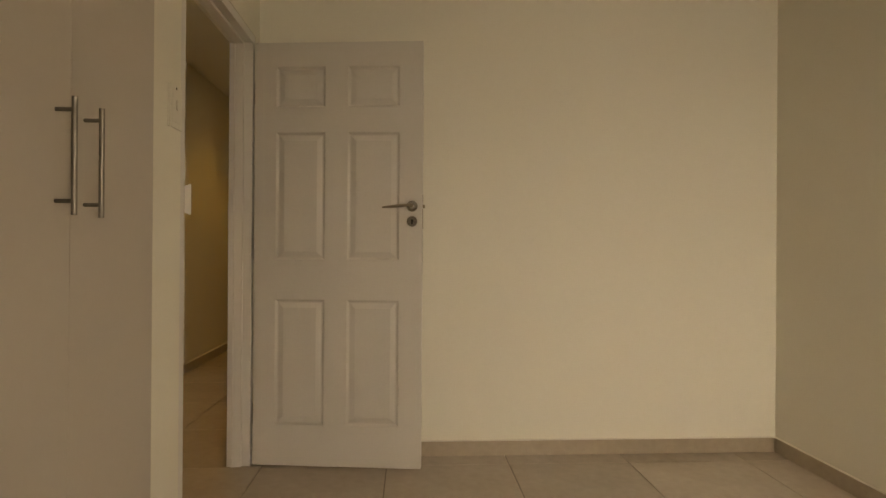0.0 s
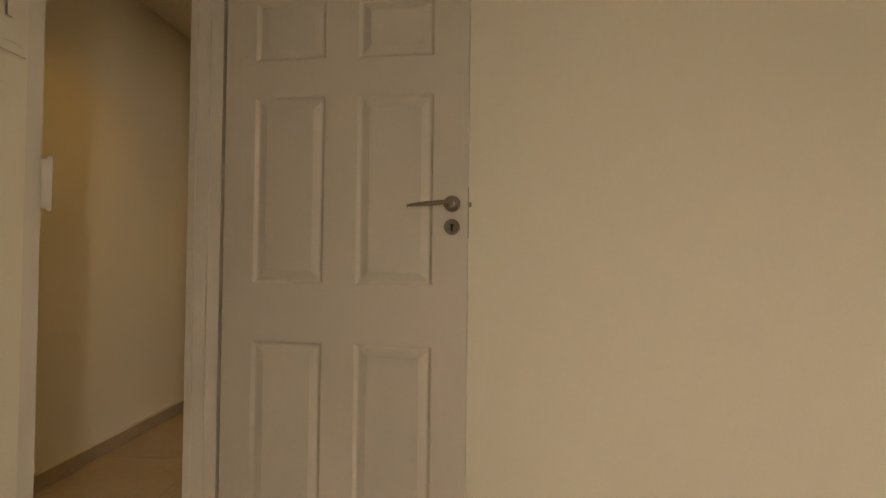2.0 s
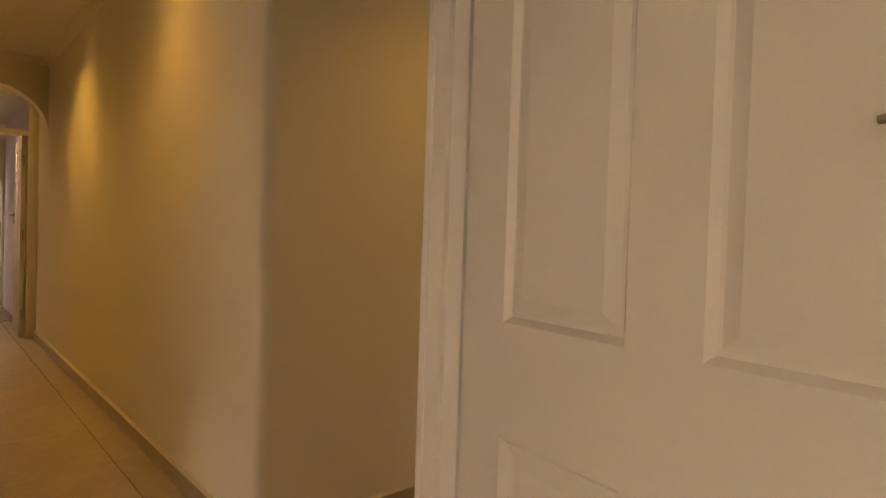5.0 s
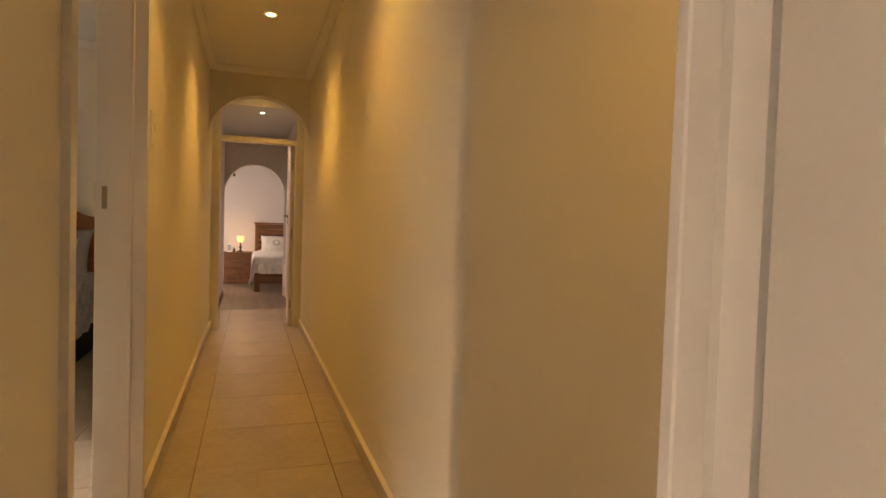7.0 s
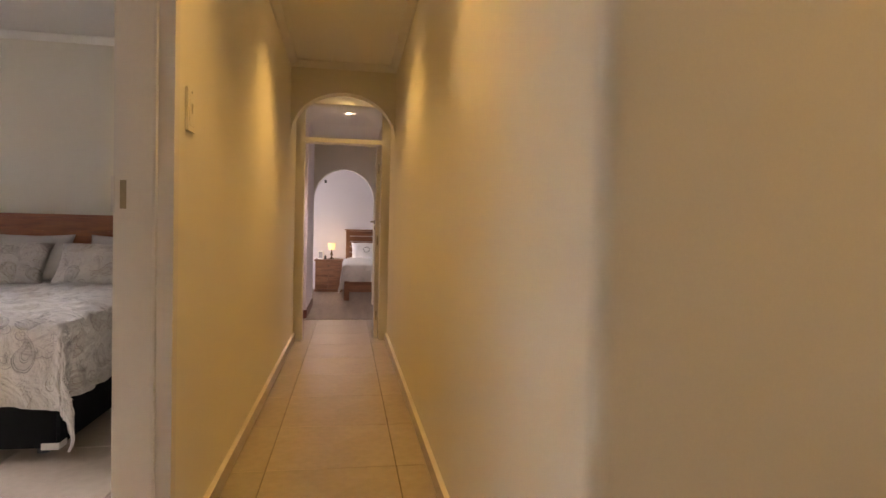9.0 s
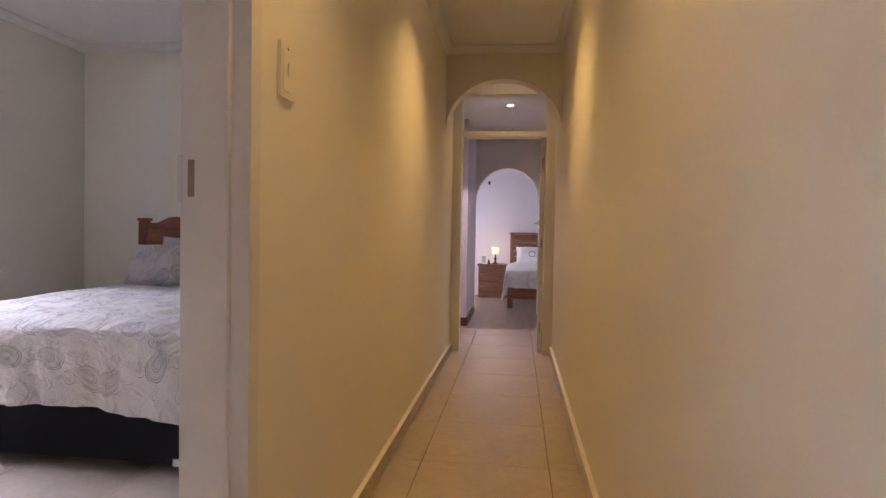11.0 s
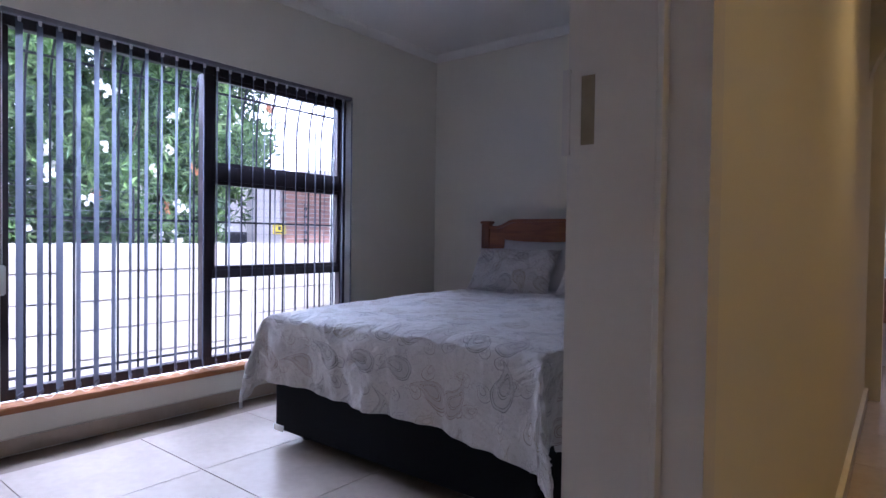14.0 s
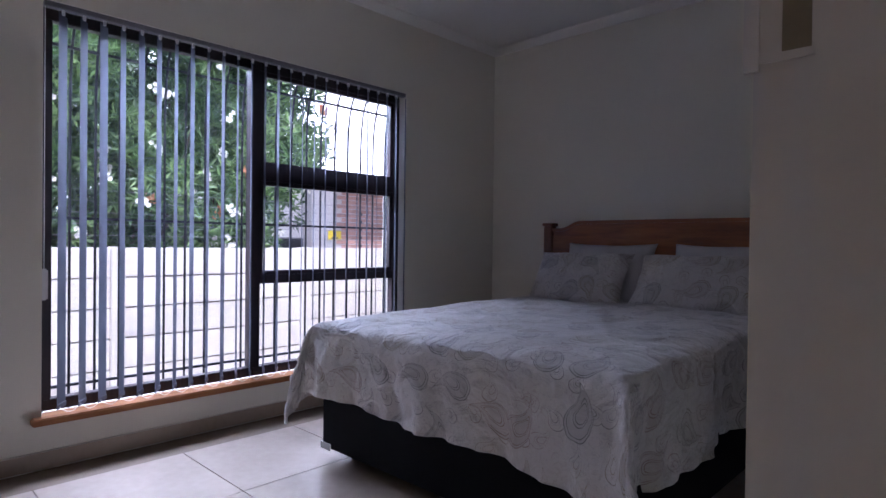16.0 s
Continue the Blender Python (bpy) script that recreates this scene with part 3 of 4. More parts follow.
# ---- windows ----
def window_unit(name, label, x0, x1, z0, z1, y, mullion=None, rails=()):
    """Dark timber window; a fixed pane on the +x side and a column of panes past the mullion."""
    t = thing(name, label, "window")
    d0, d1, f = y - 0.055, y, 0.052
    part("window_frame", boxes((x0, x1, d0, d1, z1 - f, z1), (x0, x1, d0, d1, z0, z0 + f), (x0, x0 + f, d0, d1, z0 + f, z1 - f), (x1 - f, x1, d0, d1, z0 + f, z1 - f), bevel=0.003), M_FRAME, t)
    cells = [(x0 + f, x1 - f, z0 + f, z1 - f)]
    if mullion:
        part("mullion", boxes((mullion - 0.032, mullion + 0.032, d0, d1 + 0.004, z0 + f, z1 - f), bevel=0.003), M_FRAME, t)
        cells = [(mullion + 0.032, x1 - f, z0 + f, z1 - f)]
        low = z0 + f
        for za, zb in rails:
            part("rail", boxes((x0 + f, mullion - 0.032, d0, d1 + 0.002, za, zb), bevel=0.003), M_FRAME, t)
            cells.append((x0 + f, mullion - 0.032, low, za))
            low = zb
        cells.append((x0 + f, mullion - 0.032, low, z1 - f))
        # opening sashes have an inner frame of their own
        for a, b_, c, d in cells[2:]:
            g = 0.024
            part("sash", boxes((a, b_, d0 + 0.012, d1 - 0.008, c, c + g), (a, b_, d0 + 0.012, d1 - 0.008, d - g, d), (a, a + g, d0 + 0.012, d1 - 0.008, c + g, d - g), (b_ - g, b_, d0 + 0.012, d1 - 0.008, c + g, d - g), bevel=0.002), M_FRAME, t)
    for a, b_, c, d in cells:
        p = part("pane", boxes((a - 0.004, b_ + 0.004, y - 0.032, y - 0.027, c - 0.004, d + 0.004)), M_GLASS, t)
        p.visible_shadow = False
    return tagged(t, kind="structure")


WY = -3.925
window_unit("window_1", "dark brown timber window with a fixed pane and stacked sashes", -4.385, -2.222, 0.235, 2.062, WY, -3.275, ((0.770, 0.822), (1.372, 1.462)))
structure(part("window_sill", boxes((-4.44, -2.18, -3.925, -3.80, 0.200, 0.232), bevel=0.006), M_SILL), "varnished orange wood window sill")
window_unit("window_2", "dark timber window", 0.95, 2.55, 0.235, 2.06, -3.99, 1.75, ((0.77, 0.82), (1.372, 1.462)))
# out of view; added to carry light through the door to the corner
w2 = window_unit("unseen_window", "narrow unseen window, added to light the corridor corner", -0.3, 0.3, 0.35, 1.95, 0.03)
w2.matrix_world = pose(2.80, -2.80, 0, 0, 0, 90)
window_unit("window_3", "dark timber window", -11.0, -9.4, 0.70, 2.10, -2.66, -10.2, ((1.6, 1.65),))

# burglar bars outside the bedroom window
t = thing("burglar_bars", "black steel burglar bars across the bedroom window", "burglar bars", -3.315, -4.06, 0.23)
for z in (0.31, 1.12, 1.93):
    back = 0.045 if z > 1.9 else 0.0
    part("cross_bar", boxes((-1.09, 1.09, back - 0.006, back + 0.006, z - 0.23 - 0.0065, z - 0.23 + 0.0065)), M_BAR, t)
for i in range(20):
    # each upright is bowed back towards the wall at its top
    b = bmesh.new()
    x = 1.05 - i * 0.1105
    tube(b, (x, 0, -0.03), (x, 0, 1.44), 0.0065, 8)
    prev = (x, 0, 1.44)
    for k in range(1, 6):
        a = math.pi / 2 * k / 5
        p = (x, 0.095 * (1 - math.cos(a)), 1.44 + 0.36 * math.sin(a))
        tube(b, prev, p, 0.0065, 8)
        prev = p
    part("upright", b, M_BAR, t)

# vertical blind, slats turned open
t = thing("vertical_blind", "grey fabric vertical blind with slats turned open", "blind", -3.315, -3.880, 0)
part("head_rail", boxes((-1.075, 1.085, -0.018, 0.020, 2.052, 2.082), bevel=0.003), M_RAIL, t)
rng = random.Random(7)
for i in range(26):
    x = 1.010 - i * 0.0838
    ang = radians(36 + rng.uniform(-4, 4))
    b = bmesh.new()
    hw = 0.0445
    cols = []
    for k in range(5):
        s = -hw + 2 * hw * k / 4
        bow = 0.004 * (1 - (s / hw) ** 2)
        px = x + s * math.sin(ang) + bow * math.cos(ang)
        py = s * math.cos(ang) - bow * math.sin(ang)
        cols.append([b.verts.new((px, py - 0.004, z)) for z in (0.262, 1.1, 2.035)])
    for p, q in zip(cols, cols[1:]):
        for j in range(2):
            b.faces.new((p[j], q[j], q[j + 1], p[j + 1]))
    bmesh.ops.solidify(b, geom=b.faces, thickness=0.0012)
    slat = part("slat", b, M_BLIND, t)
    b = bmesh.new()
    box(b, x - 0.006, x + 0.006, -0.006, 0.006, 2.030, 2.056)
    part("hook", b, M_CHAIN, slat)
    b = boxes((-hw, hw, -0.003, 0.003, 0.250, 0.272), bevel=0.001)
    bmesh.ops.transform(b, matrix=Matrix.Translation((x, 0, 0)) @ Matrix.Rotation(math.pi / 2 - ang, 4, "Z"), verts=b.verts)
    part("weight", b, M_BLIND, slat)
for i in range(25):
    b = bmesh.new()
    xa, xb = 1.010 - i * 0.0838, 1.010 - (i + 1) * 0.0838
    for side in (0.03,):
        prev = None
        for k in range(7):
            s = k / 6
            p = (xa + (xb - xa) * s + side * 0.5, side, 0.262 - 0.028 * math.sin(math.pi * s))
            if prev:
                tube(b, prev, p, 0.0011, 4)
            prev = p
    part("link_chain", b, M_CHAIN, t)
b = bmesh.new()
for dx in (0.0, 0.012):
    tube(b, (1.082 + dx, 0.012, 0.86), (1.082 + dx, 0.012, 2.05), 0.0016, 6)
part("pull_cord", b, M_CHAIN, t)
part("cord_weight", boxes((1.068, 1.102, 0.0, 0.022, 0.745, 0.885), bevel=0.006), M_CHAIN, t, "pale plastic cord weight")

# ---- first room: wardrobe, switches ----
t = thing("wardrobe", "white built-in wardrobe with long steel bar handles", "wardrobe", -0.30, -2.4, 0)
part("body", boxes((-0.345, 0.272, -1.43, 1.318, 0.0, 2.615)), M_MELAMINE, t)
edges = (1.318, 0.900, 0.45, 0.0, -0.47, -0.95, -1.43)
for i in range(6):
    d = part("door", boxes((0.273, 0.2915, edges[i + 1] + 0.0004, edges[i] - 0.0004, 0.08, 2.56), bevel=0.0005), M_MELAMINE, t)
    hy = edges[i + 1] + 0.055 if i % 2 == 0 else edges[i] - 0.055
    b = bmesh.new()
    tube(b, (0.331, hy, 1.118), (0.331, hy, 1.373), 0.0062, 16)
    for hz in (1.148, 1.345):
        tube(b, (0.2915, hy, hz), (0.329, hy, hz), 0.0048, 12)
    part("handle", b, M_HANDLE, d, "brushed steel bar handle")
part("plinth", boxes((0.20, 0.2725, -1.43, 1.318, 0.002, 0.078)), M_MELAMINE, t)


def switch_plate(x, y, z, rz, label):
    """Wall switch; local y runs out of the wall."""
    t = thing("light_switch", label, "light switch", x, y, z, rz)
    part("plate", boxes((-0.05, 0.05, 0.0, 0.009, -0.072, 0.072), bevel=0.004), M_SWITCH, t)
    part("surround", boxes((-0.032, 0.032, 0.007, 0.0105, -0.052, 0.052), bevel=0.0015), M_SWITCH, t)
    b = boxes((-0.009, 0.009, 0.009, 0.0145, -0.012, 0.024), bevel=0.003)
    part("rocker", b, M_SWITCH, t)
    b = bmesh.new()
    tube(b, (0.0, 0.0085, 0.060), (0.0, 0.0102, 0.060), 0.004, 10)
    part("screw", b, M_STEEL, t)
    return t


switch_plate(-0.01, -0.935, 1.50, -90, "white plastic light switch on the cream wall")
switch_plate(-2.275, -0.787, 1.492, 0, "white plastic light switch beside the bedroom door")

# ---- downlights ----
ring = None
for dx, dy, dz in DOWNLIGHTS + [(-7.0, -0.28, 2.45)]:
    t = thing("downlight", "small round recessed ceiling downlight, lit", "downlight", dx, dy, dz, 0, "ceiling downlights")
    b = bmesh.new()
    lathe(b, [(0.048, 0.0), (0.048, -0.003), (0.043, -0.006), (0.029, -0.004), (0.028, 0.0)], 28)
    part("trim_ring", b, M_PLASTIC, t, "white trim ring")
    b = bmesh.new()
    lathe(b, [(0.027, -0.001), (0.027, -0.003), (0.015, -0.004)], 24)
    part("bulb", b, M_LAMPGLOW, t, "glowing bulb face").visible_shadow = False


# ---- bedroom: bed, bedding ----
BX0, BX1, BY0, BY1 = -5.10, -3.18, -3.10, -1.58
t = thing("bed", "double bed with black base and orange pine headboard", "bed", (BX0 + BX1) / 2, (BY0 + BY1) / 2, 0)
hx, hy = (BX1 - BX0) / 2, (BY1 - BY0) / 2
part("base", boxes((-hx, hx, -hy, hy, 0.055, 0.330), bevel=0.012), M_BASE, t, "black fabric bed base")
part("mattress", boxes((-hx + 0.01, hx - 0.012, -hy + 0.012, hy - 0.012, 0.331, 0.595), bevel=0.05), M_LINEN, t)
for sx in (-1, 1):
    for sy in (-1, 1):
        b = bmesh.new()
        tube(b, (sx * (hx - 0.12), sy * (hy - 0.12), 0.001), (sx * (hx - 0.12), sy * (hy - 0.12), 0.056), 0.028, 14)
        part("foot", b, M_MDARK, t)
        b = boxes((sx * hx - 0.0 if sx > 0 else -hx - 0.004, sx * hx + 0.004 if sx > 0 else -hx, sy * hy - sy * 0.075, sy * hy + sy * 0.004, 0.051, 0.083),
                  (sx * hx - sx * 0.075, sx * hx + sx * 0.004, sy * hy if sy > 0 else -hy - 0.004, sy * hy + 0.004 if sy > 0 else -hy, 0.0515, 0.0825), bevel=0.001)
        part("corner_guard", b, M_PLASTIC, t, "white plastic corner guard")
hb = thing("headboard", "orange pine headboard with turned-cap posts", "headboard", BX0 - 0.045, (BY0 + BY1) / 2, 0)
hw = 0.80
b = bmesh.new()
top = [(-hw + 0.035, 1.135)]
for i in range(13):
    s = i / 12
    top.append((-hw + 0.10 + 0.16 * s, 1.135 + 0.050 * (0.5 - 0.5 * math.cos(math.pi * s))))
top += [(-u, v) for u, v in top[::-1]]
prism(b, [(-hw + 0.035, 0.35)] + top + [(hw - 0.035, 0.35)], -0.012, 0.012, "x")
part("panel", b, M_PINE, hb)
b = bmesh.new()
low = [(u, v - 0.022) for u, v in top]
prism(b, top + low[::-1], 0.0125, 0.026, "x")
part("top_moulding", b, M_PINE, hb)
part("rail", boxes((0.0125, 0.022, -hw + 0.035, hw - 0.035, 0.955, 1.06), bevel=0.004), M_PINE, hb)
for s in (-1, 1):
    part("post", boxes((-0.033, 0.033, s * hw - 0.035, s * hw + 0.035, 0.0, 1.150), bevel=0.006), M_PINE_UP, hb)
    part("post_cap", boxes((-0.042, 0.042, s * hw - 0.044, s * hw + 0.044, 1.150, 1.172), bevel=0.006), M_PINE_UP, hb)


def cover(name, label, x0, x1, y0, y1, top, drop, material, scale=1.0, seed=3, corners=(0.25, 1.0)):
    """Quilt lying on a mattress, hanging over the foot (+x) and both sides, with a wavy hem and folded corners."""
    rnd = random.Random(seed)
    ph = [rnd.uniform(0, 6.28) for _ in range(8)]
    L, W = x1 - x0, y1 - y0
    b = bmesh.new()
    uvl = b.loops.layers.uv.new("UVMap")
    nu, nv = 230, 200
    grid, flat = [], []
    for j in range(nv + 1):
        row, fr = [], []
        v = (L + drop) * j / nv
        for i in range(nu + 1):
            u = -W / 2 - drop + (W + 2 * drop) * i / nu
            ex, ey = max(0.0, v - L), max(0.0, abs(u) - W / 2)
            s = 1 if u > 0 else -1
            both = min(ex, ey)
            tip = corners[1] if s > 0 else corners[0]
            d = max(ex, ey) + tip * (math.hypot(ex, ey) - max(ex, ey))
            rim = 0.065
            sink = d - rim * (1 - math.exp(-d / rim)) * 0.75
            along = u if ex >= ey else v
            wave = d / drop * (0.018 * math.sin(along * 9 + ph[0]) + 0.014 * math.sin(along * 19 + ph[1] + 2 * math.sin(along * 3)) + 0.007 * math.sin(along * 47 + ph[2]))
            out_x = (0.03 * (1 - math.exp(-ex / 0.03)) if ex else 0) + (wave if ex >= ey and ex > 0 else 0) + (0.12 + 0.30 * tip) * both * (1 - 0.25 * both / drop)
            out_y = (0.03 * (1 - math.exp(-ey / 0.03)) if ey else 0) + (wave if ey > ex else 0) + (0.05 + 0.15 * tip) * both
            px = x0 + min(v, L) + out_x
            py = (y0 + y1) / 2 + s * (min(abs(u), W / 2) + out_y)
            puff = 0.010 * math.sin(u * 5 + ph[3]) * math.sin(v * 4 + ph[4]) + 0.004 * math.sin(u * 17 + v * 13 + ph[5])
            edge = min(1.0, (W / 2 - min(abs(u), W / 2)) / 0.12) * min(1.0, max(0.0, L - v) / 0.12)
            pz = top + 0.024 * max(0.0, 1 - v / L) - 0.022 * (1 - edge) ** 2 + puff * (0.3 + 0.7 * edge) - sink
            if d > 0:
                pz += 0.011 * math.sin(along * 7 + ph[6]) * d / drop
            fold = noise.noise(Vector((u * 3.2 + seed, v * 3.2, 1.7))) * 0.5 + (1 - abs(noise.noise(Vector((u * 6.5, v * 6.5 + seed, 4.1))))) * 0.5 - 0.35
            fine = noise.noise(Vector((u * 17, v * 17, 8.3))) + 0.7 * noise.noise(Vector((u * 38, v * 30, 2.3)))
            near = max(0.0, u / (W / 2) + 0.2) if ex >= ey else (1.2 if s > 0 else 0.0)
            pz -= 0.030 * min(near, 1.2) * d / drop if corners[1] >= 1 else 0.0
            hang = min(1.0, d / 0.14)
            hang = hang * hang * (3 - 2 * hang)
            amt = (0.034 * fold + 0.008 * fine) * hang
            px += amt if ex >= ey else 0
            py += s * amt if ey > ex else 0
            pz += (0.008 * fold + 0.0025 * fine) * (1 - hang)
            row.append(b.verts.new((px, py, max(pz, 0.10))))
            fr.append((u * scale, v * scale))
        grid.append(row)
        flat.append(fr)
    for j in range(nv):
        for i in range(nu):
            f = b.faces.new((grid[j][i], grid[j][i + 1], grid[j + 1][i + 1], grid[j + 1][i]))
            for loop, (a, c) in zip(f.loops, ((j, i), (j, i + 1), (j + 1, i + 1), (j + 1, i))):
                loop[uvl].uv = flat[a][c]
    bmesh.ops.recalc_face_normals(b, faces=b.faces)
    ob = part(name, b, material, None, "", True)
    md = ob.modifiers.new("cloth", "SOLIDIFY")
    md.thickness, md.offset = 0.008, -1
    return tagged(ob, label, "quilt")


cover("quilt", "white cotton quilt with grey paisley print, hanging over the bed", BX0 + 0.04, BX1 + 0.01, BY0, BY1, 0.666, 0.388, M_PAISLEY, corners=(0.75, 1.0))


def pillow(name, label, w, h, th, m, material, seed=1):
    """Soft pillow with pointed corners; local x across, y up its height, z out."""
    rnd = random.Random(seed)
    p1, p2 = rnd.uniform(0, 6), rnd.uniform(0, 6)
    b = bmesh.new()
    uvl = b.loops.layers.uv.new("UVMap")
    n = 26
    for side in (1, -1):
        rows = []
        for j in range(n + 1):
            row = []
            for i in range(n + 1):
                a, c = -1 + 2 * i / n, -1 + 2 * j / n
                pull = 1 - 0.07 * (1 - c * c) * a * a
                pull2 = 1 - 0.09 * (1 - a * a) * c * c
                bulge = max(0.0, (1 - a ** 4) * (1 - c ** 4)) ** 0.55
                z = side * th / 2 * bulge + 0.008 * math.sin(a * 6 + p1) * math.sin(c * 5 + p2) * bulge + 0.016 * bulge * noise.noise(Vector((a * 3 + seed, c * 2.4, 0.5 * side))) + 0.007 * bulge * noise.noise(Vector((a * 9, c * 7 + seed, 2.0)))
                row.append((b.verts.new((a * w / 2 * pull, c * h / 2 * pull2, z)), (a * w / 2 + 3 * seed, c * h / 2 + side)))
            rows.append(row)
        for j in range(n):
            for i in range(n):
                q = [rows[j][i], rows[j][i + 1], rows[j + 1][i + 1], rows[j + 1][i]]
                if side < 0:
                    q = q[::-1]
                f = b.faces.new([e[0] for e in q])
                for loop, e in zip(f.loops, q):
                    loop[uvl].uv = e[1]
    bmesh.ops.remove_doubles(b, verts=b.verts, dist=0.0008)
    ob = part(name, b, material, None, "", True)
    ob.matrix_world = m
    return tagged(ob, label, "pillow")


def lean(x, y, z, tilt, turn=0, roll=0):
    """Pillow standing with its broad face to +x, leaning back by tilt degrees."""
    return pose(x, y, z, 0, 0, 90 + turn) @ pose(0, 0, 0, 90 - tilt, 0, 0) @ pose(0, 0, 0, 0, 0, roll)


for i, (py, tw) in enumerate(((-2.69, 2), (-1.99, -3))):
    pillow("pillow", "plain grey pillow standing against the headboard", 0.60, 0.40, 0.12, lean(-4.955, py + 0.09, 0.85, 24, tw), M_SHEET, 2 + i)
    pillow("pillow", "white paisley pillow leaning on the grey one", 0.64 + 0.04 * i, 0.37, 0.15, lean(-4.82, py - 0.02, 0.815, 34, tw), M_PAISLEY, 5 + i)

# ---- far bedroom ----
FX = -11.30
t = thing("bedside_cabinet", "brown wooden bedside cabinet with drawer and doors", "bedside cabinet", FX + 0.225, -0.595, 0)
part("body", boxes((-0.21, 0.20, -0.235, 0.235, 0.05, 0.555), bevel=0.004), M_OAK, t)
part("top", boxes((-0.22, 0.235, -0.255, 0.255, 0.555, 0.585), bevel=0.006), M_OAK, t)
part("plinth", boxes((-0.21, 0.215, -0.245, 0.245, 0.004, 0.05), bevel=0.004), M_OAK, t)
d = part("drawer", boxes((0.20, 0.216, -0.215, 0.215, 0.41, 0.535), bevel=0.004), M_OAK, t)
b = bmesh.new()
tube(b, (0.216, 0, 0.47), (0.236, 0, 0.47), 0.011, 12)
part("knob", b, M_BRASSY, d)
for s in (-1, 1):
    d = part("door", boxes((0.20, 0.216, min(s * 0.008, s * 0.215), max(s * 0.008, s * 0.215), 0.065, 0.395), bevel=0.004), M_OAK, t)
    part("panel", boxes((0.216, 0.220, min(s * 0.045, s * 0.18), max(s * 0.045, s * 0.18), 0.10, 0.36), bevel=0.002), M_OAK, d)
    b = bmesh.new()
    tube(b, (0.216, s * 0.028, 0.28), (0.234, s * 0.028, 0.28), 0.009, 12)
    part("knob", b, M_BRASSY, d)

t = thing("table_lamp", "small lit bedside lamp with a cream shade", "lamp", -11.02, -0.55, 0.585)
b = bmesh.new()
lathe(b, [(0.055, 0.0), (0.055, 0.012), (0.020, 0.025), (0.013, 0.06), (0.028, 0.085), (0.016, 0.115), (0.010, 0.15), (0.007, 0.20)], 20)
part("base", b, M_BRASSY, t, "dark turned lamp base", True)
b = bmesh.new()
lathe(b, [(0.046, 0.175), (0.050, 0.178), (0.058, 0.235), (0.068, 0.290), (0.064, 0.292)], 32)
for v in b.verts:
    ring_angle = math.atan2(v.co.y, v.co.x)
    k = 1 + 0.035 * math.cos(16 * ring_angle)
    v.co.x, v.co.y = v.co.x * k, v.co.y * k
part("shade", b, M_SHADE, t, "glowing cream fabric shade").visible_shadow = False
t = thing("photo_frame", "small white photo frame standing on the cabinet", "photo frame", -10.98, -0.74, 0.585, 60)
part("frame", boxes((-0.055, 0.055, -0.008, 0.008, 0.0, 0.15), bevel=0.003), M_PLASTIC, t)
part("photo", boxes((-0.04, 0.04, -0.0105, -0.0085, 0.018, 0.132)), M_PHOTO, t)
t = thing("perfume_bottle", "small dark bottle on the bedside cabinet", "bottle", -10.95, -0.66, 0.585)
b = bmesh.new()
lathe(b, [(0.018, 0.0), (0.020, 0.01), (0.020, 0.05), (0.008, 0.062), (0.008, 0.08)], 14)
part("flask", b, M_MDARK, t, "", True)

t = thing("bed", "double bed with slatted brown wooden headboard", "bed", -10.40, 0.48, 0)
part("headboard_post", boxes((-0.86, -0.79, -0.775, -0.70, 0.004, 1.115), bevel=0.006), M_OAK, t)
part("headboard_post", boxes((-0.86, -0.79, 0.70, 0.775, 0.004, 1.115), bevel=0.006), M_OAK, t)
part("headboard_cap", boxes((-0.875, -0.775, -0.80, 0.80, 1.115, 1.140), bevel=0.006), M_OAK, t)
for i in range(7):
    part("headboard_slat", boxes((-0.845, -0.805, -0.70, 0.70, 0.42 + i * 0.10, 0.508 + i * 0.10), bevel=0.008), M_OAK, t)
part("side_rail", boxes((-0.80, 0.82, -0.755, -0.72, 0.20, 0.34), bevel=0.005), M_OAK, t)
part("side_rail", boxes((-0.80, 0.82, 0.72, 0.755, 0.20, 0.34), bevel=0.005), M_OAK, t)
part("foot_rail", boxes((0.82, 0.86, -0.72, 0.72, 0.14, 0.30), bevel=0.005), M_OAK, t)
for s in (-1, 1):
    part("leg", boxes((0.80, 0.88, s * 0.745 - 0.04, s * 0.745 + 0.04, 0.004, 0.31), bevel=0.006), M_OAK, t)
part("mattress", boxes((-0.78, 0.80, -0.72, 0.72, 0.30, 0.55), bevel=0.05), M_LINEN, t)
cover("quilt", "white quilt spread over the far bed", -10.95, -9.60, -0.30, 1.24, 0.590, 0.345, M_LINEN, 1.0, 9, (0.95, 0.9))
pillow("pillow", "white pillow with a stitched emblem against the headboard", 0.60, 0.42, 0.15, lean(-11.02, 0.10, 0.725, 36), M_LINEN, 11)
pillow("pillow", "white pillow against the slatted headboard", 0.60, 0.42, 0.15, lean(-11.02, 0.78, 0.74, 34), M_LINEN, 12)
b = bmesh.new()
prev = None
for k in range(25):
    a = 2 * math.pi * k / 24
    r = 0.055 * (1 + 0.12 * math.sin(5 * a))
    p = (-10.905 + 0.02 * math.sin(a) , 0.08 + r * math.cos(a), 0.775 + r * math.sin(a) * 0.85)
    if prev:
        tube(b, prev, p, 0.004, 5)
    prev = p
tagged(part("embroidered_wreath", b, M_MDARK), "dark stitched wreath on the white pillow", "embroidery")

t = thing("alarm_sensor", "small dark motion detector high on the far wall", "sensor", -11.30, -0.69, 2.02)
part("housing", boxes((0.0, 0.03, -0.02, 0.02, -0.03, 0.03), bevel=0.006), M_MDARK, t)

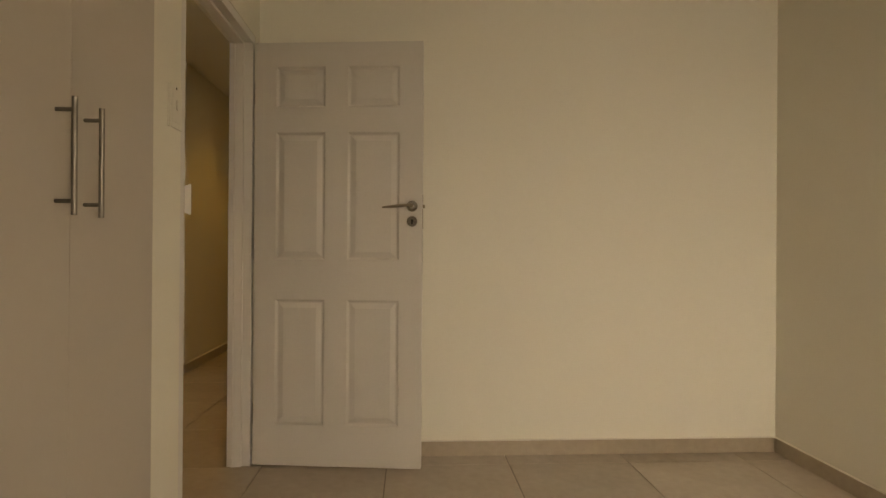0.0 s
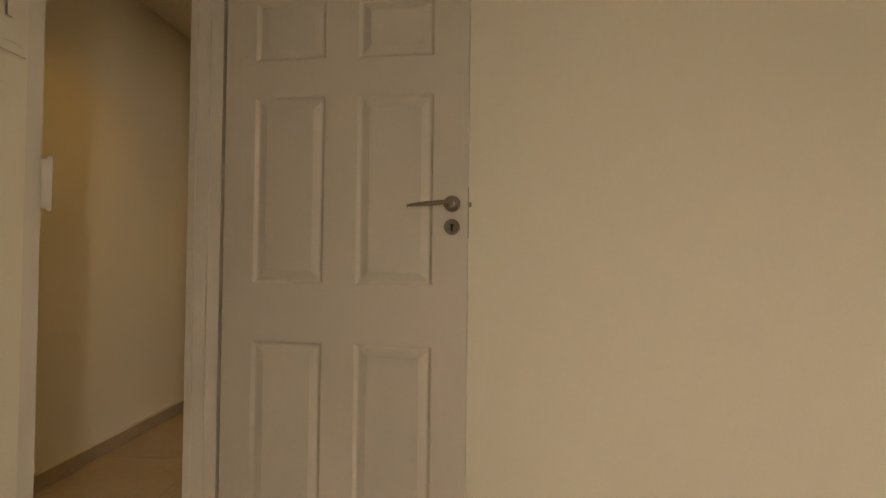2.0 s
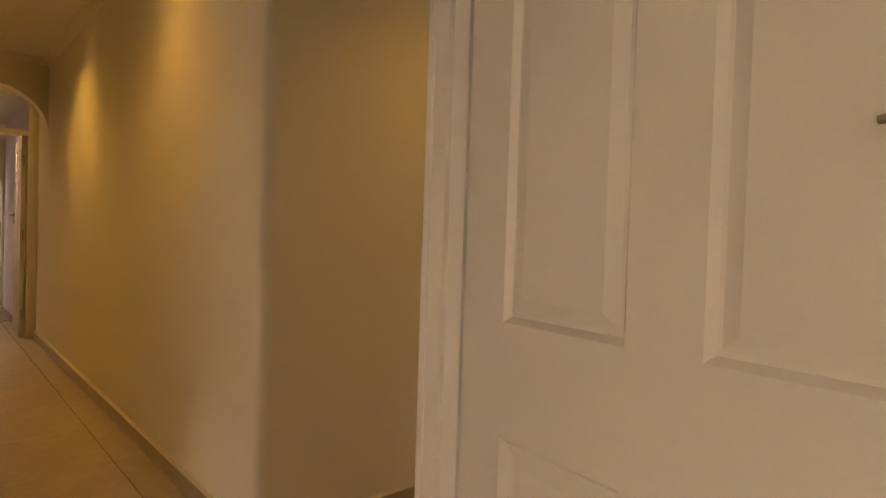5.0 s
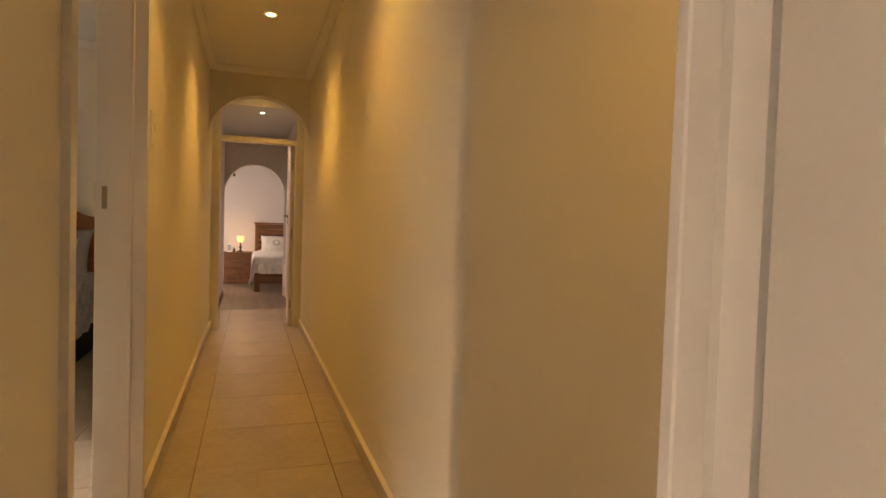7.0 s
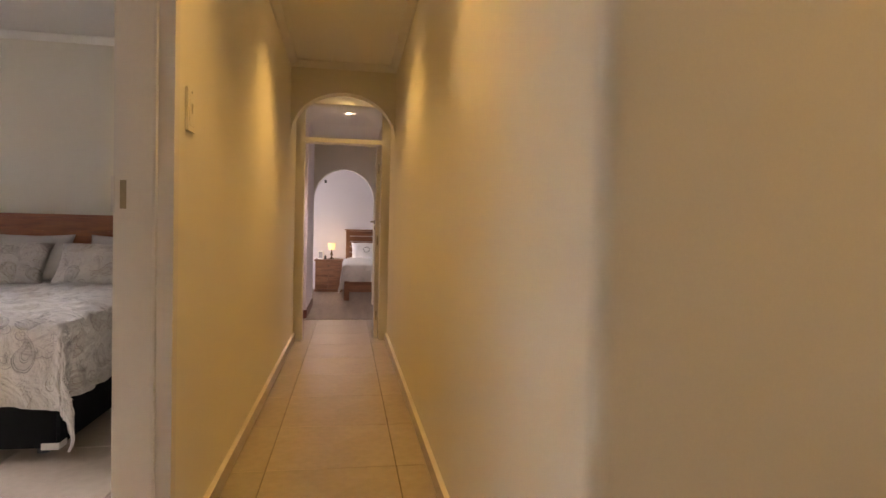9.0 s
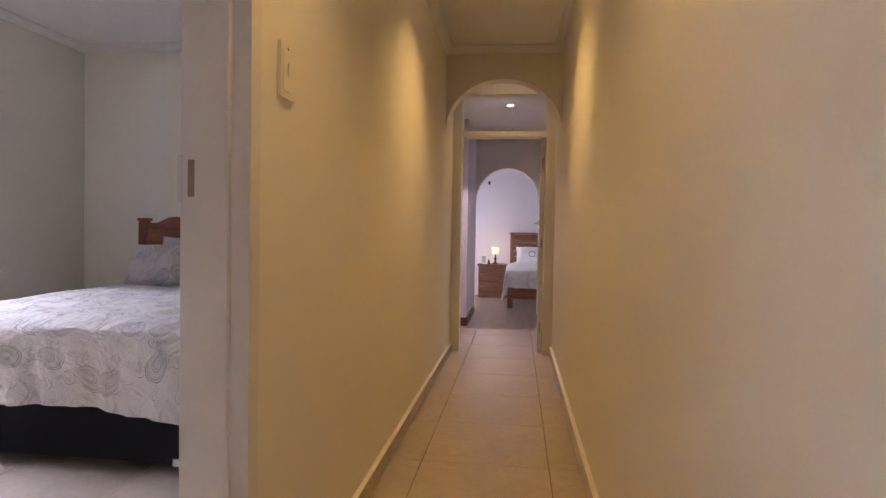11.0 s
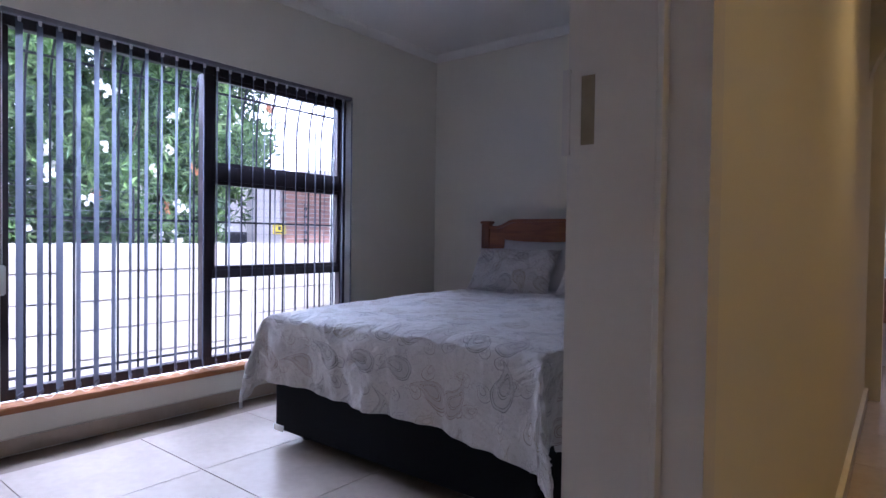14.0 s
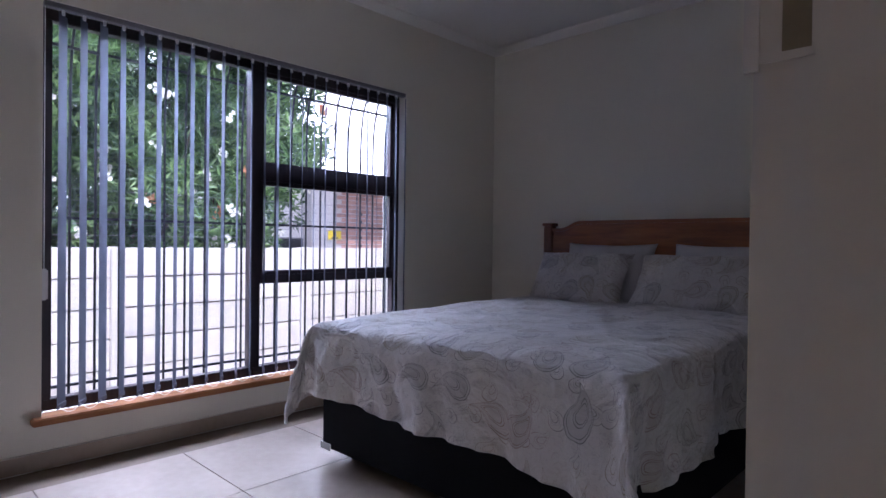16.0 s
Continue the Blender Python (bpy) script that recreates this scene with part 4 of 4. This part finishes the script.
# ---- outside ----
b = bmesh.new()
box(b, -400, 400, -400, 400, -0.55, -0.40)
tagged(part("ground", b, M_PAVE), "pale paved yard outside", kind="structure")

b = boxes((-90, 70, -70.2, -70.0, -0.5, 60))
tagged(part("backdrop", b, M_BACKDROP), "bright hazy white sky in the distance", kind="structure")

# boundary wall of precast slabs held between slotted posts
bw = structure(part("boundary_wall", boxes((-10.4, 1.6, -5.36, -5.245, -0.40, 0.955)), M_JOINT), "cream precast slab garden wall with slotted posts")
SLAB, BAY, POST0 = 0.212, 1.50, -2.943
slab_me = bpy.data.meshes.new("slab")
b = boxes((-BAY / 2 + 0.045, BAY / 2 - 0.045, -0.018, 0.018, -SLAB / 2 + 0.004, SLAB / 2 - 0.004), bevel=0.005)
b.to_mesh(slab_me)
b.free()
slab_me.materials.append(M_BLOCK)
post_me = bpy.data.meshes.new("post")
b = boxes((-0.048, 0.048, -0.05, 0.03, -0.40, 0.968), bevel=0.006)
b.to_mesh(post_me)
b.free()
post_me.materials.append(M_BLOCK)
for c in range(-3, 5):
    x = POST0 - c * BAY
    o = new("post", post_me)
    o.parent = bw
    o.matrix_basis = pose(x, -5.23, 0)
    for r in range(7):
        o = new("slab", slab_me)
        o.parent = bw
        o.matrix_basis = pose(x - BAY / 2, -5.232, 0.966 - SLAB * (r + 0.5))

# fence wires strung above the wall
t = thing("fence_wires", "thin grey electric fence wires strung above the garden wall", "fence", -4.0, -5.30, 0.955)
for k in range(5):
    b = bmesh.new()
    tube(b, (-6.2, 0, 0.09 + k * 0.078), (5.4, 0, 0.09 + k * 0.078), 0.0016, 5)
    part("wire", b, M_RAIL, t)
for x in (-5.44, -2.44, 0.56, 3.56):
    b = bmesh.new()
    tube(b, (x, 0, -0.02), (x, 0, 0.44), 0.008, 8)
    part("wire_post", b, M_BAR, t)

# flowering shrub behind the wall
t = thing("oleander_bush", "tall green oleander bush with white and fading orange flowers", "bush", -3.3, -6.5, -0.40)
rng = random.Random(21)
b = bmesh.new()
for i in range(34):
    x, y = rng.uniform(-0.4, 0.4), rng.uniform(-0.3, 0.3)
    tx, ty, tz = rng.uniform(-1.9, 2.3), rng.uniform(-0.55, 0.75), rng.uniform(1.6, 4.2)
    mid = ((x + tx) / 2 + rng.uniform(-0.2, 0.2), (y + ty) / 2, tz * 0.55)
    tube(b, (x, y, 0), mid, 0.028, 7, 0.018)
    tube(b, mid, (tx, ty, tz), 0.018, 6, 0.006)
part("stem", b, M_BARK, t)


def in_bush(x, y, z):
    """Uneven outline: taller in the middle, ragged at the sides."""
    lump = noise.noise(Vector((x * 1.3, y * 1.3, z * 1.3))) * 0.5
    side = -1.78 + 0.75 * max(0.0, 2.2 - z) + 0.3 * max(0.0, z - 3.0) + 0.07 * math.sin(z * 7)
    return x > side + lump * 0.3 and x < 2.6 + lump and abs(y) < 0.8 + lump * 0.5 and z < 4.3 + lump - 0.10 * x * x


def leaf(verts, faces, c, d, up, length, width):
    side = d.cross(up).normalized() * width
    k = len(verts)
    mid = c + d * length * 0.5 + up * length * 0.08
    verts += [c, mid - side, mid + side, c + d * length]
    faces += [(k, k + 1, k + 3), (k, k + 3, k + 2)]


for shade in range(3):
    verts, faces = [], []
    made = 0
    while made < 7800:
        x, y, z = rng.uniform(-2.4, 2.8), rng.uniform(-1.0, 1.0), rng.uniform(0.9, 4.6)
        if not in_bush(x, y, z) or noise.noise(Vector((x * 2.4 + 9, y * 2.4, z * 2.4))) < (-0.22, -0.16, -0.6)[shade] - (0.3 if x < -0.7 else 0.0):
            continue
        made += 1
        axis = Vector((rng.gauss(0, 0.7), rng.gauss(0.25, 0.6), rng.gauss(0.35, 0.6))).normalized()
        for k in range(5):
            turn = Matrix.Rotation(k * 1.256 + rng.uniform(-0.3, 0.3), 3, axis)
            d = (turn @ axis.orthogonal().normalized() * 0.85 + axis * rng.uniform(0.2, 0.9)).normalized()
            leaf(verts, faces, Vector((x, y, z)), d, axis, rng.uniform(0.08, 0.15), rng.uniform(0.011, 0.018))
    me = bpy.data.meshes.new("leaves")
    me.from_pydata([tuple(v) for v in verts], [], faces)
    me.materials.append((M_LEAF, M_LEAF_PALE, M_LEAF_SHADED)[shade])
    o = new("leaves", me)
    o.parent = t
    tagged(o, ("mid-green leaves", "pale young leaves", "leaves coloured dark for the bush's inner shade")[shade], kind="stuff")
for kind, count, material, size in (("white_flower", 90, M_PETAL, 0.024), ("faded_flower", 14, M_PETAL_OLD, 0.026)):
    for i in range(count):
        while True:
            x, z = rng.uniform(-2.2, 2.6), rng.uniform(1.3, 4.2)
            if in_bush(x, 0.6, z):
                break
        c = Vector((x, rng.uniform(0.62, 0.92), z))
        b = bmesh.new()
        for q in range(rng.randint(5, 10)):
            cc = c + Vector((rng.gauss(0, 0.028), rng.gauss(0, 0.02), rng.gauss(0, 0.028)))
            for k in range(5):
                a = k * 1.256 + rng.uniform(-0.2, 0.2)
                d = Vector((math.cos(a), rng.uniform(0.1, 0.6), math.sin(a))).normalized()
                s = d.cross(Vector((0, 1, 0))).normalized() * size * 0.45
                vs = [b.verts.new(p) for p in (cc, cc + d * size * 0.6 - s, cc + d * size, cc + d * size * 0.6 + s)]
                b.faces.new(vs)
        part(kind, b, material, t)

# neighbour's house
t = thing("neighbour_house", "neighbouring red brick house with a plastered side wall", "house", -9.6, -9.6, -0.40)
part("wall", boxes((-3.5, 1.68, -3.0, 0.0, 0.0, 2.5)), M_MORTAR, t)
w = part("plastered_wall", boxes((1.69, 4.6, -2.6, -0.3, 0.0, 2.34)), M_PLASTER, t)
part("gate_pier", boxes((1.69, 2.20, -0.29, 0.006, 0.0, 2.40), bevel=0.01), M_PLASTER, t)
g = part("vent_grille", boxes((2.05, 2.66, -0.30, -0.28, 1.20, 1.485), bevel=0.01), M_MDARK, t, "dark louvred grille")
for k in range(5):
    part("louvre", boxes((2.09, 2.62, -0.28, -0.262, 1.225 + k * 0.05, 1.255 + k * 0.05), bevel=0.003), M_BAR, g)
part("roof", prism(bmesh.new(), [(-3.9, 2.5), (1.75, 2.5), (1.75, 2.58), (-3.9, 3.3)], -3.3, 0.35, "y"), M_ROOF, t)
bk = bpy.data.meshes.new("brick")
b = boxes((-0.105, 0.105, -0.008, 0.008, -0.034, 0.034), bevel=0.002)
b.to_mesh(bk)
b.free()
bk.materials.append(M_BRICK)
for r in range(15):
    for c in range(12):
        o = new("brick", bk)
        o.parent = t
        o.matrix_basis = pose(1.56 - c * 0.222 - (0.111 if r % 2 else 0), 0.004, 1.25 + r * 0.082)
t = thing("warning_sign", "yellow warning sign with black symbol on the pier", "sign", -7.885, -9.586, 1.14)
part("plate", boxes((-0.145, 0.145, 0.0, 0.006, -0.085, 0.085), bevel=0.003), M_YELLOW, t)
part("symbol", boxes((-0.03, 0.03, 0.006, 0.008, -0.01, 0.06), (-0.08, 0.08, 0.006, 0.008, -0.065, -0.04)), M_SIGNINK, t)

t = thing("fence_wire_post", "thin fence-wire post with five dark insulators on the brick wall", "fence", -8.446, -9.588, 0.86)
b = bmesh.new()
tube(b, (0, 0.018, 0.0), (0, 0.018, 0.80), 0.008, 8)
part("post", b, M_RAIL, t)
for k in range(5):
    b = bmesh.new()
    z = 0.09 + k * 0.148
    for r, z0, z1 in ((0.020, -0.030, -0.012), (0.033, -0.012, 0.012), (0.020, 0.012, 0.030)):
        tube(b, (0, 0.045, z + z0), (0, 0.045, z + z1), r, 12)
    part("insulator", b, M_MDARK, t)

# ---- floor tiles ----
tile_me = bpy.data.meshes.new("tile")
b = boxes((-0.298, 0.298, -0.298, 0.298, -0.008, 0.0))
top_edges = [e for e in b.edges if all(v.co.z > -0.001 for v in e.verts)]
bmesh.ops.bevel(b, geom=top_edges, offset=0.0015, segments=1, affect="EDGES")
b.to_mesh(tile_me)
b.free()
tile_me.materials.append(M_TILE)
HALL = [(-0.01, 2.68, -3.85, 0.115), (-6.3, 0.0, -0.79, 0.15), (-1.145, -0.118, 0.15, 3.5), (-7.5, -6.3, -0.85, 0.14)]
BEDROOM = [(-5.32, -0.87, -3.85, -0.80)]
for areas, start_x, start_y in ((HALL, -2.955, -0.015), (BEDROOM, -2.745, -1.215)):
    for i in range(-20, 12):
        for j in range(-8, 8):
            cx, cy = start_x + 0.3 + i * 0.6, start_y - 0.3 + j * 0.6
            if areas is BEDROOM and (cx > -1.0 or cx < -5.5 or cy > -1.0 or cy < -4.0):
                continue
            if areas is HALL and -5.5 < cx < -0.75 and cy < -0.95:
                continue
            if any(cx + 0.3 > a and cx - 0.3 < c and cy + 0.3 > d and cy - 0.3 < e for a, c, d, e in areas) and cy - 0.3 > -4.2:
                o = new("tile", tile_me)
                o.parent = floor
                o.matrix_basis = pose(cx, cy, 0)
